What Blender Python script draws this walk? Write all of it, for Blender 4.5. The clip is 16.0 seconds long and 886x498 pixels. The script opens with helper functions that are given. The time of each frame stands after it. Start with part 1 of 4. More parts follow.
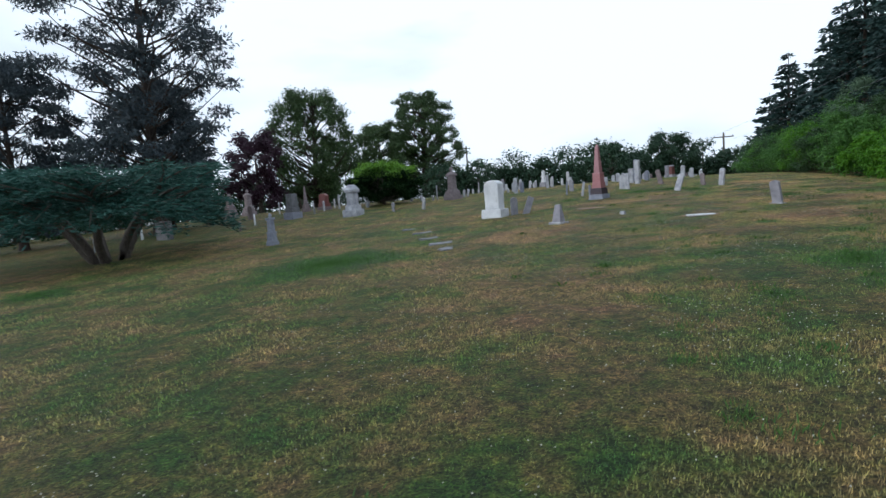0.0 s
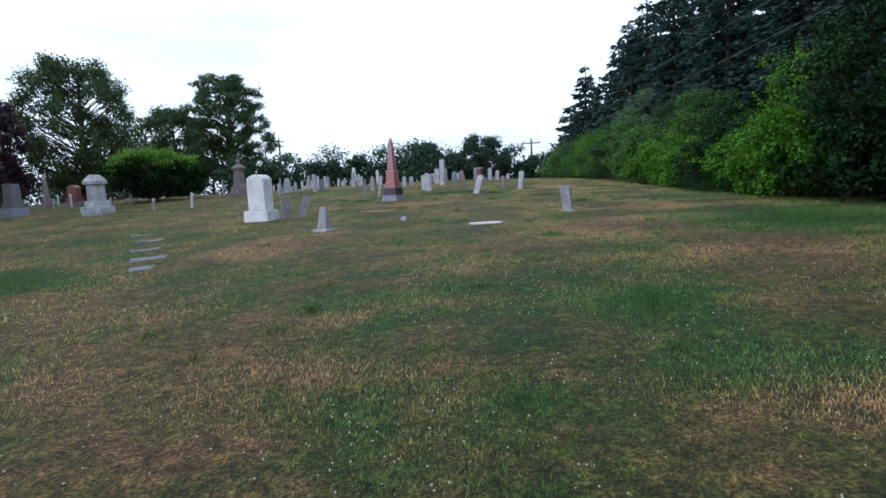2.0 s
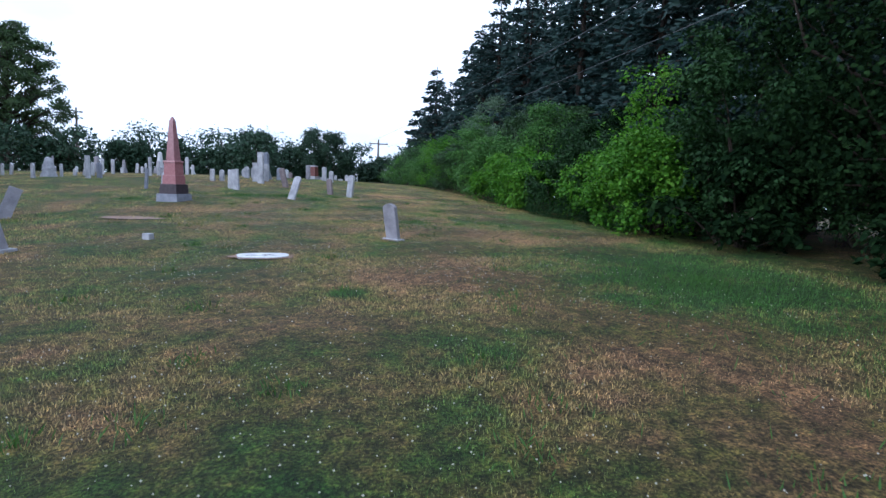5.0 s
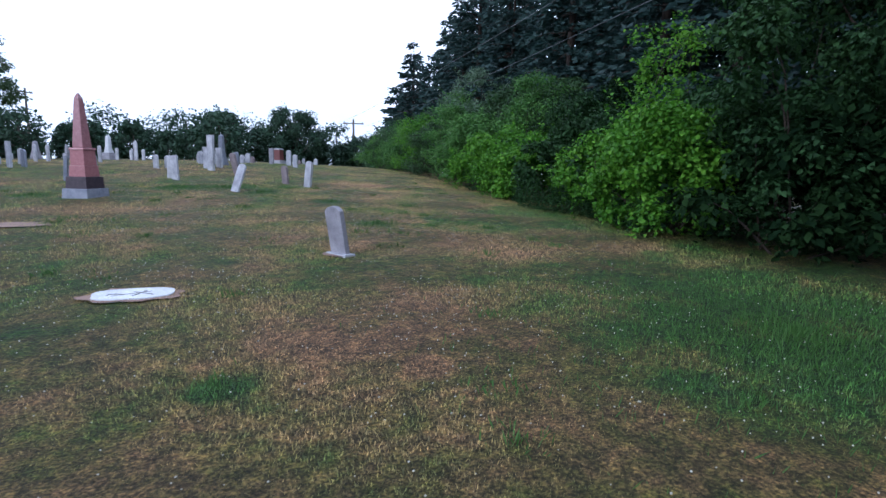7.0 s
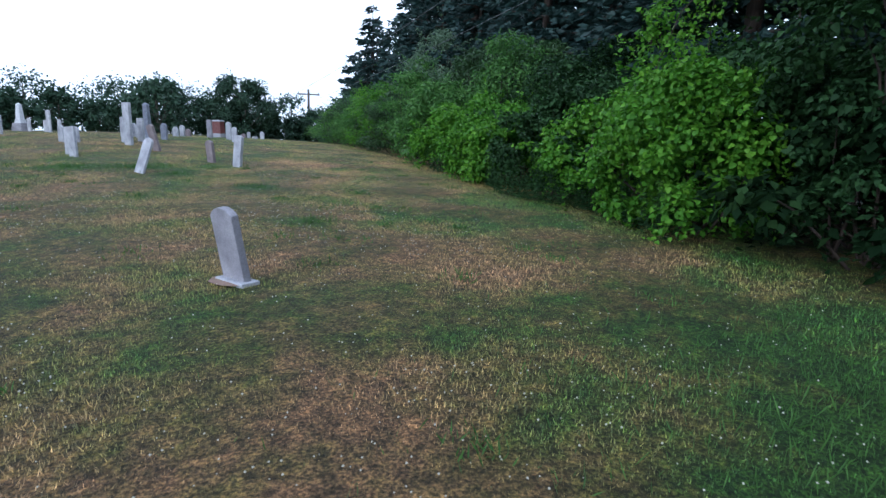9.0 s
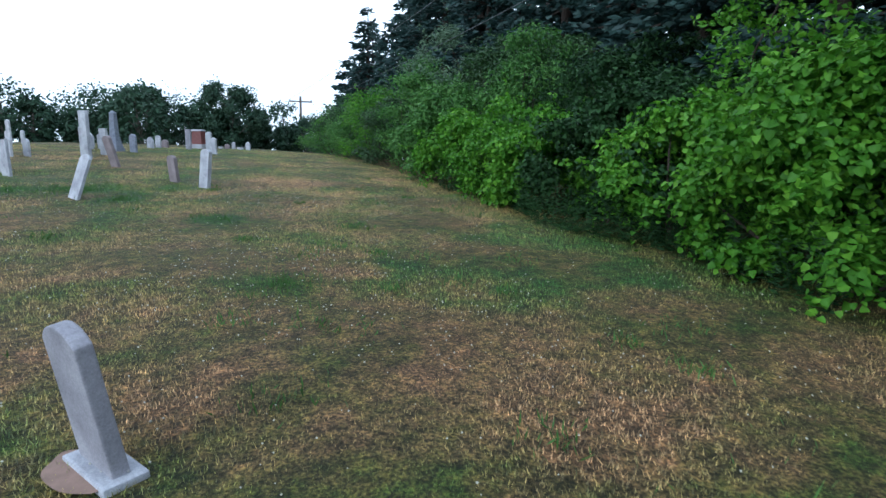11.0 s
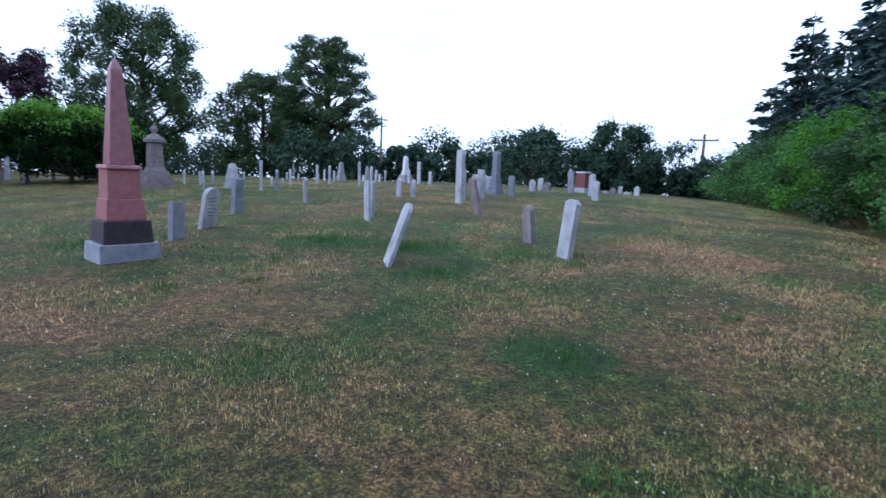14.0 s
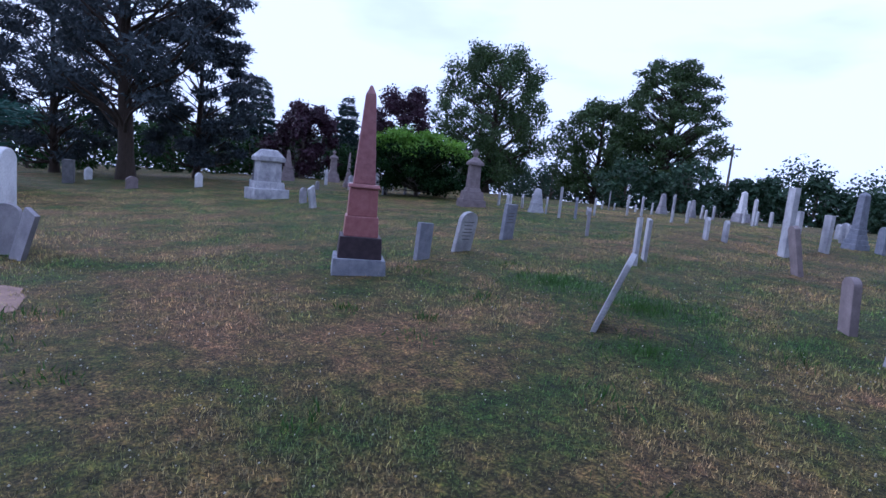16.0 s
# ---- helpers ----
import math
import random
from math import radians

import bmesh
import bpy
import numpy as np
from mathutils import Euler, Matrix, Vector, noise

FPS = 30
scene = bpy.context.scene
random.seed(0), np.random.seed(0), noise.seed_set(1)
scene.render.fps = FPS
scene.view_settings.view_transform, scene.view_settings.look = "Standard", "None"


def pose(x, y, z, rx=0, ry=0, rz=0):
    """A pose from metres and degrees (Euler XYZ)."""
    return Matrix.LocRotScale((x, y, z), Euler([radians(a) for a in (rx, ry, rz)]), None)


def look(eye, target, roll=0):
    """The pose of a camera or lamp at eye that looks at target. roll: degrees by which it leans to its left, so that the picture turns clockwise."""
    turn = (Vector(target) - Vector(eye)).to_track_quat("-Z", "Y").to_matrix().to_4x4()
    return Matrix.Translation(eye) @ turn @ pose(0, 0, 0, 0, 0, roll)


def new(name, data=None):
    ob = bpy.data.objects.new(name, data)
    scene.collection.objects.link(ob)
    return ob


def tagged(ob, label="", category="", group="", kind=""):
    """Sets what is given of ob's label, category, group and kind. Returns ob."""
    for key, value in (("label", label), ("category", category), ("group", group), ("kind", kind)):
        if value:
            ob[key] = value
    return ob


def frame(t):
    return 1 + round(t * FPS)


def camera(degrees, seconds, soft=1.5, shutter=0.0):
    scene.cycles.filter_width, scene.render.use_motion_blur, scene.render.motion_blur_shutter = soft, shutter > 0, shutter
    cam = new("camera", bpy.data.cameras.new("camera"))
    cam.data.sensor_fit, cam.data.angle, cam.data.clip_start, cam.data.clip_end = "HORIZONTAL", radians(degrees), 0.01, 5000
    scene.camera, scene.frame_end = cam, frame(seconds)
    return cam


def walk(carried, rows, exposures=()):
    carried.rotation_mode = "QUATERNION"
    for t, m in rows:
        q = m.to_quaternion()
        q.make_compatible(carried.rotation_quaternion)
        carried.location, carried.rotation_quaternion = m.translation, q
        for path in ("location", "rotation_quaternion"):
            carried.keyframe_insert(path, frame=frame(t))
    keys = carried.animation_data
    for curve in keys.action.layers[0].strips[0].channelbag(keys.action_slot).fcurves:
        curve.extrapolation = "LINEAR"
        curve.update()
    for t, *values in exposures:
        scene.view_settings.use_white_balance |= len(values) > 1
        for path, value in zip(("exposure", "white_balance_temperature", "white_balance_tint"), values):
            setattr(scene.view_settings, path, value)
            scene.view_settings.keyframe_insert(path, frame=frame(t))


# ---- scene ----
cam = camera(78.0, 16.0, soft=1.5, shutter=0.12)

PATH = [
    (0, (4.346, 0.110, 0.357), (3.753, 2.009, 0.153), -4.57),
    (0.5, (4.724, 1.293, 0.391), (4.293, 3.230, 0.143), -1.39),
    (1, (5.009, 2.382, 0.282), (4.763, 4.353, 0.046), -2.40),
    (1.5, (5.387, 3.297, 0.235), (5.233, 5.262, -0.104), 0.72),
    (2, (5.670, 4.074, 0.204), (5.674, 6.059, -0.043), -2.76),
    (2.5, (6.034, 4.486, 0.262), (6.167, 6.480, 0.177), 2.22),
    (3, (6.435, 5.214, 0.225), (6.554, 7.199, 0.012), -0.35),
    (3.5, (6.646, 5.940, 0.322), (7.178, 7.847, 0.041), 0.55),
    (4, (6.853, 6.642, 0.323), (7.418, 8.538, 0.033), 4.26),
    (4.5, (6.966, 7.389, 0.380), (7.536, 9.291, 0.139), 2.68),
    (6.8, (7.925, 10.422, 0.581), (8.431, 12.331, 0.264), 1.69),
    (7, (8.065, 10.651, 0.614), (8.666, 12.531, 0.291), 1.29),
    (7.5, (8.354, 11.337, 0.614), (8.988, 13.189, 0.202), 3.14),
    (8, (8.486, 12.015, 0.643), (9.184, 13.852, 0.272), 0.72),
    (8.2, (8.598, 12.224, 0.619), (9.329, 14.047, 0.242), 2.19),
    (10.3, (9.322, 14.706, 0.690), (10.088, 16.498, 0.242), -1.27),
    (10.5, (9.390, 14.954, 0.751), (10.199, 16.721, 0.280), -2.45),
    (11, (9.527, 15.666, 0.712), (10.264, 17.485, 0.330), 1.40),
    (11.5, (9.670, 16.434, 0.732), (10.336, 18.280, 0.344), 3.22),
    (12, (9.741, 17.171, 0.745), (10.306, 19.041, 0.313), 1.32),
    (12.5, (9.815, 17.994, 0.757), (10.294, 19.899, 0.378), 5.07),
    (13, (9.854, 18.734, 0.761), (10.282, 20.647, 0.365), 1.85),
    (13.5, (9.890, 19.573, 0.718), (9.899, 21.534, 0.328), 1.70),
    (14, (9.703, 20.461, 0.743), (9.137, 22.359, 0.469), 2.16),
    (14.5, (9.765, 20.965, 0.739), (8.829, 22.702, 0.412), 1.71),
    (15, (9.922, 21.381, 0.785), (8.729, 22.953, 0.461), 4.39),
    (15.5, (10.063, 21.785, 0.811), (8.657, 23.192, 0.601), 3.11),
    (16, (10.173, 22.166, 0.895), (8.635, 23.417, 0.634), 5.72),
]
walk(cam, [(t, look(eye, target, roll)) for t, eye, target, roll in PATH], exposures=[(0, -0.3, 5850, 7), (1.5, -0.25, 5700, 10), (4.5, -0.03, 5300, 12), (7, 0.0, 5200, 16), (11, 0.22, 5300, 5), (12.5, 0.06, 5300, 6), (14, 0.04, 5000, 14), (14.5, -0.18, 4900, 17), (16, -0.3, 4880, 27)])

# ---- light: bright hazy evening sky, weak veiled sun low beyond the trees on the west side ----
SUN_AZ, SUN_EL = radians(245), radians(24)   # azimuth clockwise from +y
world = bpy.data.worlds.new("sky")
scene.world = world
world.use_nodes = True
wn, wl = world.node_tree.nodes, world.node_tree.links
sky = wn.new("ShaderNodeTexSky")
sky.sky_type, sky.sun_disc = "NISHITA", False
sky.sun_elevation, sky.sun_rotation = SUN_EL, SUN_AZ
sky.dust_density, sky.air_density, sky.ozone_density = 3.0, 1.0, 1.5
co = wn.new("ShaderNodeTexCoord")
mp = wn.new("ShaderNodeMapping")
mp.inputs["Scale"].default_value = (1.0, 1.0, 3.5)
ns = wn.new("ShaderNodeTexNoise")
ns.inputs["Scale"].default_value, ns.inputs["Detail"].default_value = 2.2, 5.0
cr = wn.new("ShaderNodeValToRGB")
cr.color_ramp.elements[0].position, cr.color_ramp.elements[1].position = 0.33, 0.47
cr.color_ramp.elements[0].color = (0.78, 0.78, 0.78, 1)
mx = wn.new("ShaderNodeMix")
mx.data_type = "RGBA"
mx.inputs[7].default_value = (13.0, 13.7, 14.6, 1)
wl.new(co.outputs["Generated"], mp.inputs["Vector"])
wl.new(mp.outputs[0], ns.inputs["Vector"])
wl.new(ns.outputs["Fac"], cr.inputs[0])
wl.new(cr.outputs[0], mx.inputs[0])
wl.new(sky.outputs[0], mx.inputs[6])
wl.new(mx.outputs[2], wn["Background"].inputs[0])
wn["Background"].inputs[1].default_value = 0.100

sun = new("sun", bpy.data.lights.new("sun", "SUN"))
sun.data.energy, sun.data.angle, sun.data.color = 1.4, radians(16), (1.0, 0.93, 0.84)
sd = Vector((math.sin(SUN_AZ) * math.cos(SUN_EL), math.cos(SUN_AZ) * math.cos(SUN_EL), math.sin(SUN_EL)))
sun.matrix_world = look(sd * 100, (0, 0, 0))


# ---- lie of the land ----
def ground_z(x, y):
    """Height of the lawn: rises towards the back, falls a little to both sides, dips past its crest."""
    u, v = np.tanh((np.asarray(x) - 4) / 22) * 2.2, np.tanh((np.asarray(y) - 18) / 34) * 3.4
    z = (-0.8644 + 0.3441 * u + 0.4425 * v - 0.0834 * u * u - 0.1343 * u * v + 0.0970 * v * v - 0.0542 * u * u * v - 0.0038 * u * v * v - 0.0100 * v ** 3 - 0.0732 * u ** 3)
    s = (np.asarray(y) - 38) / 4
    w = (-np.asarray(x) - 26) / 4
    z = z - 0.14 * np.where(w > 20, w, np.log1p(np.exp(np.minimum(w, 20))))
    return z - 0.16 * np.where(s > 20, s, np.log1p(np.exp(np.minimum(s, 20))))


def gz(x, y):
    return float(ground_z(x, y))


# lush (negative) and worn, straw-dry (positive) patches of the lawn: x, y, radius, amount
PATCHES = [
    (-3.0, 13.2, 2.2, -0.2), (7.6, 9.0, 0.8, -0.10), (12.3, 14.0, 2.2, -0.12),
    (9.5, 24.1, 0.45, -0.16), (13.4, 10.0, 2.6, -0.09), (7.0, 27.6, 1.0, -0.08),
    (1.8, 15.5, 1.8, 0.09), (3.8, 8.3, 1.7, 0.05), (9.7, 11.2, 1.5, 0.08), (9.1, 15.2, 1.4, 0.07),
    (9.1, 14.2, 0.22, 0.16), (10.8, 21.0, 0.35, 0.14), (4.1, 23.5, 1.5, 0.07), (7.7, 14.3, 0.22, -0.14),
    (10.0, 20.7, 0.5, -0.08), (7.9, 26.3, 0.5, -0.10), (5.6, 27.8, 0.8, -0.09),
    (2.5, 26.5, 0.5, -0.12), (-11.0, 11.1, 1.2, -0.12),
    (11.0, 18.4, 1.3, 0.06), (10.8, 28.9, 1.5, 0.09), (13.3, 24.6, 1.3, 0.06), (5.4, 23.5, 1.6, 0.08),
]


# ---- materials ----
def material(name):
    m = bpy.data.materials.new(name)
    m.use_nodes = True
    return m, m.node_tree.nodes, m.node_tree.links, m.node_tree.nodes["Principled BSDF"]


def ramp(nodes, stops):
    r = nodes.new("ShaderNodeValToRGB")
    el = r.color_ramp.elements
    while len(el) < len(stops):
        el.new(0.5)
    for e, (pos, col) in zip(el, stops):
        e.position, e.color = pos, (*col, 1)
    return r


def noise_node(nodes, links, scale, detail=4.0, rough=0.55, source=None):
    n = nodes.new("ShaderNodeTexNoise")
    n.inputs["Scale"].default_value, n.inputs["Detail"].default_value = scale, detail
    n.inputs["Roughness"].default_value = rough
    if source is not None:
        links.new(source, n.inputs["Vector"])
    return n


def mix_node(nodes, links, fac, a, b, mode="MIX"):
    m = nodes.new("ShaderNodeMix")
    m.data_type, m.blend_type = "RGBA", mode
    for sock, v in ((m.inputs[0], fac), (m.inputs[6], a), (m.inputs[7], b)):
        if isinstance(v, (int, float)):
            sock.default_value = v
        elif isinstance(v, tuple):
            sock.default_value = (*v, 1)
        else:
            links.new(v, sock)
    return m


def stone(name, dark, mid, light, scale=3.0, rough=0.8, bump=0.25, lichen=0.25, lichen_col=(0.16, 0.16, 0.13)):
    m, n, l, p = material(name)
    tc = n.new("ShaderNodeTexCoord")
    oi = n.new("ShaderNodeObjectInfo")
    ad = n.new("ShaderNodeVectorMath")
    ad.operation = "ADD"
    sc = n.new("ShaderNodeVectorMath")
    sc.operation = "SCALE"
    sc.inputs[0].default_value = (37, 11, 23)
    l.new(oi.outputs["Random"], sc.inputs["Scale"])
    l.new(tc.outputs["Object"], ad.inputs[0])
    l.new(sc.outputs[0], ad.inputs[1])
    big = noise_node(n, l, scale, 6, 0.6, ad.outputs[0])
    fine = noise_node(n, l, scale * 22, 4, 0.7, ad.outputs[0])
    c1 = ramp(n, [(0.28, dark), (0.5, mid), (0.72, light)])
    l.new(big.outputs["Fac"], c1.inputs[0])
    c2 = ramp(n, [(0.3, (0.72, 0.72, 0.72)), (0.7, (1.1, 1.1, 1.1))])
    l.new(fine.outputs["Fac"], c2.inputs[0])
    m1 = mix_node(n, l, 1.0, c1.outputs[0], c2.outputs[0], "MULTIPLY")
    st = noise_node(n, l, scale * 2.6, 8, 0.7, ad.outputs[0])
    c3 = ramp(n, [(0.56, (0, 0, 0)), (0.72, (lichen, lichen, lichen))])
    l.new(st.outputs["Fac"], c3.inputs[0])
    m2 = mix_node(n, l, c3.outputs[0], m1.outputs[2], lichen_col)
    l.new(m2.outputs[2], p.inputs["Base Color"])
    p.inputs["Roughness"].default_value = rough
    b = n.new("ShaderNodeBump")
    b.inputs["Strength"].default_value, b.inputs["Distance"].default_value = bump, 0.01
    l.new(fine.outputs["Fac"], b.inputs["Height"])
    l.new(b.outputs[0], p.inputs["Normal"])
    return m


def foliage(name, dark, mid, light, gloss=0.5, trans=0.25, sheen=0.28):
    m, n, l, p = material(name)
    g = n.new("ShaderNodeNewGeometry")
    c = ramp(n, [(0.0, dark), (0.5, mid), (1.0, light)])
    big = noise_node(n, l, 0.55, 3, 0.5, g.outputs["Position"])
    mth = n.new("ShaderNodeMath")
    mth.operation = "MULTIPLY_ADD"
    mth.inputs[1].default_value, mth.inputs[2].default_value = 0.55, -0.03
    l.new(g.outputs["Random Per Island"], mth.inputs[0])
    m2 = n.new("ShaderNodeMath")
    m2.operation = "MULTIPLY_ADD"
    m2.inputs[1].default_value = 0.85
    l.new(big.outputs["Fac"], m2.inputs[0])
    m3 = n.new("ShaderNodeMath")
    m3.operation = "SUBTRACT"
    m3.inputs[1].default_value = 0.18
    l.new(mth.outputs[0], m2.inputs[2])
    l.new(m2.outputs[0], m3.inputs[0])
    l.new(m3.outputs[0], c.inputs[0])
    l.new(c.outputs[0], p.inputs["Base Color"])
    p.inputs["Roughness"].default_value = gloss
    p.inputs["Specular IOR Level"].default_value = sheen
    if trans:
        t = n.new("ShaderNodeBsdfTranslucent")
        l.new(c.outputs[0], t.inputs["Color"])
        ms = n.new("ShaderNodeMixShader")
        ms.inputs[0].default_value = trans
        l.new(p.outputs[0], ms.inputs[1])
        l.new(t.outputs[0], ms.inputs[2])
        l.new(ms.outputs[0], n["Material Output"].inputs["Surface"])
    return m


def bark(name, dark, light):
    m, n, l, p = material(name)
    tc = n.new("ShaderNodeTexCoord")
    mp_ = n.new("ShaderNodeMapping")
    mp_.inputs["Scale"].default_value = (9, 9, 1.6)
    l.new(tc.outputs["Object"], mp_.inputs["Vector"])
    a = noise_node(n, l, 2.0, 6, 0.65, mp_.outputs[0])
    c = ramp(n, [(0.3, dark), (0.7, light)])
    l.new(a.outputs["Fac"], c.inputs[0])
    l.new(c.outputs[0], p.inputs["Base Color"])
    p.inputs["Roughness"].default_value = 0.9
    b = n.new("ShaderNodeBump")
    b.inputs["Strength"].default_value, b.inputs["Distance"].default_value = 0.8, 0.03
    l.new(a.outputs["Fac"], b.inputs["Height"])
    l.new(b.outputs[0], p.inputs["Normal"])
    return m


def plain(name, col, rough=0.6, metal=0.0, vary=0.15):
    m, n, l, p = material(name)
    tc = n.new("ShaderNodeTexCoord")
    a = noise_node(n, l, 6.0, 5, 0.6, tc.outputs["Object"])
    c = ramp(n, [(0.3, tuple(v * (1 - vary) for v in col)), (0.7, tuple(min(1, v * (1 + vary)) for v in col))])
    l.new(a.outputs["Fac"], c.inputs[0])
    l.new(c.outputs[0], p.inputs["Base Color"])
    p.inputs["Roughness"].default_value, p.inputs["Metallic"].default_value = rough, metal
    return m


def lawn(name, blades):
    """Mown lawn in patches of green, straw and bare pinkish-brown turf; the blades follow the same patches as the soil."""
    m, n, l, p = material(name)
    g = n.new("ShaderNodeNewGeometry")
    pos = g.outputs["Position"]
    big = noise_node(n, l, 0.16, 4, 0.6, pos)
    med = noise_node(n, l, 1.1, 6, 0.75, pos)
    small = noise_node(n, l, 5.0, 5, 0.7, pos)
    add = n.new("ShaderNodeMath")
    add.operation = "MULTIPLY_ADD"
    add.inputs[1].default_value = 0.36
    l.new(big.outputs["Fac"], add.inputs[0])
    half = n.new("ShaderNodeMath")
    half.operation = "MULTIPLY"
    half.inputs[1].default_value = 0.66
    l.new(med.outputs["Fac"], half.inputs[0])
    l.new(half.outputs[0], add.inputs[2])
    fac = add.outputs[0]
    for px, py, pr, amount in PATCHES:
        dist = n.new("ShaderNodeVectorMath")
        dist.operation = "DISTANCE"
        dist.inputs[1].default_value = (px, py, gz(px, py))
        wob = mix_node(n, l, 0.06, pos, med.outputs["Color"], "LINEAR_LIGHT")
        l.new(wob.outputs[2], dist.inputs[0])
        mr = n.new("ShaderNodeMapRange")
        mr.interpolation_type = "SMOOTHSTEP"
        mr.inputs["From Min"].default_value, mr.inputs["From Max"].default_value = pr * 1.25, pr * 0.3
        mr.inputs["To Min"].default_value, mr.inputs["To Max"].default_value = 0.0, amount
        l.new(dist.outputs["Value"], mr.inputs["Value"])
        sm = n.new("ShaderNodeMath")
        sm.operation = "ADD"
        l.new(fac, sm.inputs[0])
        l.new(mr.outputs[0], sm.inputs[1])
        fac = sm.outputs[0]
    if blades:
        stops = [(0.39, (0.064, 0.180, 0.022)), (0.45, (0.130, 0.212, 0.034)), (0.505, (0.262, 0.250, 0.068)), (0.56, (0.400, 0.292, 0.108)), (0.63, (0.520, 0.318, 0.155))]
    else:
        # soil repeats the blade hues darker, which paints shade between the blades
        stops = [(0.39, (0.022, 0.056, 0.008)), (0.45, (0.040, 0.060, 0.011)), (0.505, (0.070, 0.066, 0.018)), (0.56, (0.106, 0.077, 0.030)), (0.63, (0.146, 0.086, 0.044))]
    c = ramp(n, stops)
    l.new(fac, c.inputs[0])
    clump = noise_node(n, l, 13.0, 3, 0.6, pos)
    if blades:
        c2 = ramp(n, [(0.0, (0.28, 0.32, 0.28)), (0.5, (0.85, 0.85, 0.85)), (1.0, (1.55, 1.5, 1.35))])
        l.new(g.outputs["Random Per Island"], c2.inputs[0])
    else:
        c2 = ramp(n, [(0.25, (0.45, 0.48, 0.45)), (0.5, (0.95, 0.95, 0.95)), (0.75, (1.8, 1.7, 1.5))])
        l.new(small.outputs["Fac"], c2.inputs[0])
    c4 = ramp(n, [(0.32, (0.42, 0.45, 0.42)), (0.52, (1, 1, 1)), (0.72, (1.6, 1.5, 1.35))])
    l.new(clump.outputs["Fac"], c4.inputs[0])
    c = mix_node(n, l, 1.0, c.outputs[0], c4.outputs[0], "MULTIPLY")
    if not blades:
        grit = noise_node(n, l, 48.0, 3, 0.7, pos)
        c5 = ramp(n, [(0.36, (0.25, 0.28, 0.25)), (0.5, (0.85, 0.85, 0.85)), (0.64, (2.3, 2.15, 1.9))])
        l.new(grit.outputs["Fac"], c5.inputs[0])
        m5 = mix_node(n, l, 1.0, c2.outputs[0], c5.outputs[0], "MULTIPLY")
        c2 = m5
    mm = mix_node(n, l, 1.0, c.outputs[2], c2.outputs[0] if blades else c2.outputs[2], "MULTIPLY")
    l.new(mm.outputs[2], p.inputs["Base Color"])
    p.inputs["Roughness"].default_value = 0.55 if blades else 0.8
    p.inputs["Specular IOR Level"].default_value = 0.5 if blades else 0.25
    if blades:
        # thin blades pass light on: they shade much like the turf that they make up
        up = n.new("ShaderNodeVectorMath")
        up.operation = "ADD"
        up.inputs[1].default_value = (0, 0, 1.1)
        l.new(g.outputs["Normal"], up.inputs[0])
        nrm = n.new("ShaderNodeVectorMath")
        nrm.operation = "NORMALIZE"
        l.new(up.outputs[0], nrm.inputs[0])
        l.new(nrm.outputs[0], p.inputs["Normal"])
    else:
        b = n.new("ShaderNodeBump")
        b.inputs["Strength"].default_value, b.inputs["Distance"].default_value = 0.9, 0.05
        fine = noise_node(n, l, 26.0, 5, 0.75, pos)
        l.new(fine.outputs["Fac"], b.inputs["Height"])
        l.new(b.outputs[0], p.inputs["Normal"])
    return m


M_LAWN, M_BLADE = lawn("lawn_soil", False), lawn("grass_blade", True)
M_CLOVER = plain("clover_white", (0.46, 0.45, 0.38), 0.9)
M_MARBLE = stone("weathered_marble", (0.24, 0.243, 0.275), (0.42, 0.425, 0.465), (0.62, 0.622, 0.655), 3.0, lichen=0.45)
M_WHITE = stone("white_marble", (0.50, 0.51, 0.54), (0.67, 0.68, 0.71), (0.79, 0.80, 0.82), 2.2, lichen=0.3)
M_GREY = stone("grey_sandstone", (0.19, 0.185, 0.21), (0.285, 0.275, 0.31), (0.39, 0.38, 0.41), 4.0, lichen=0.3)
M_SLATE = stone("dark_slate", (0.09, 0.09, 0.10), (0.14, 0.14, 0.15), (0.20, 0.20, 0.21), 4.0, lichen=0.25, lichen_col=(0.28, 0.28, 0.27))
M_GRANITE = stone("blue_grey_granite", (0.165, 0.18, 0.23), (0.235, 0.25, 0.31), (0.32, 0.335, 0.39), 9.0, 0.7, lichen=0.15)
M_PINK = stone("polished_pink_granite", (0.30, 0.115, 0.125), (0.37, 0.155, 0.165), (0.44, 0.205, 0.215), 14.0, 0.35, 0.08, 0.1, (0.3, 0.16, 0.13))
M_PINKSHAFT = stone("pink_granite_shaft", (0.27, 0.118, 0.13), (0.34, 0.16, 0.175), (0.41, 0.21, 0.225), 14.0, 0.32, 0.08, 0.1, (0.3, 0.2, 0.18))
M_PLUM = stone("dark_plum_granite", (0.026, 0.018, 0.028), (0.042, 0.028, 0.04), (0.068, 0.046, 0.06), 14.0, 0.55, 0.08, 0.1)
M_RED = stone("red_granite", (0.13, 0.04, 0.038), (0.18, 0.062, 0.056), (0.24, 0.095, 0.085), 12.0, 0.4, 0.1, 0.1)
M_BROWN = stone("brownstone", (0.14, 0.115, 0.122), (0.21, 0.172, 0.18), (0.285, 0.24, 0.248), 5.0, lichen=0.3)
M_FIELD = stone("fieldstone_step", (0.11, 0.11, 0.125), (0.17, 0.17, 0.19), (0.25, 0.25, 0.27), 4.0, 0.85, 0.6, 0.3)
M_BARK = bark("grey_brown_bark", (0.04, 0.032, 0.028), (0.13, 0.11, 0.09))
M_STEM = bark("shrub_stem", (0.018, 0.013, 0.010), (0.05, 0.034, 0.024))
M_VINE = foliage("vine_leaf", (0.028, 0.095, 0.009), (0.078, 0.215, 0.016), (0.180, 0.370, 0.028), 0.5, 0.35, 0.2)
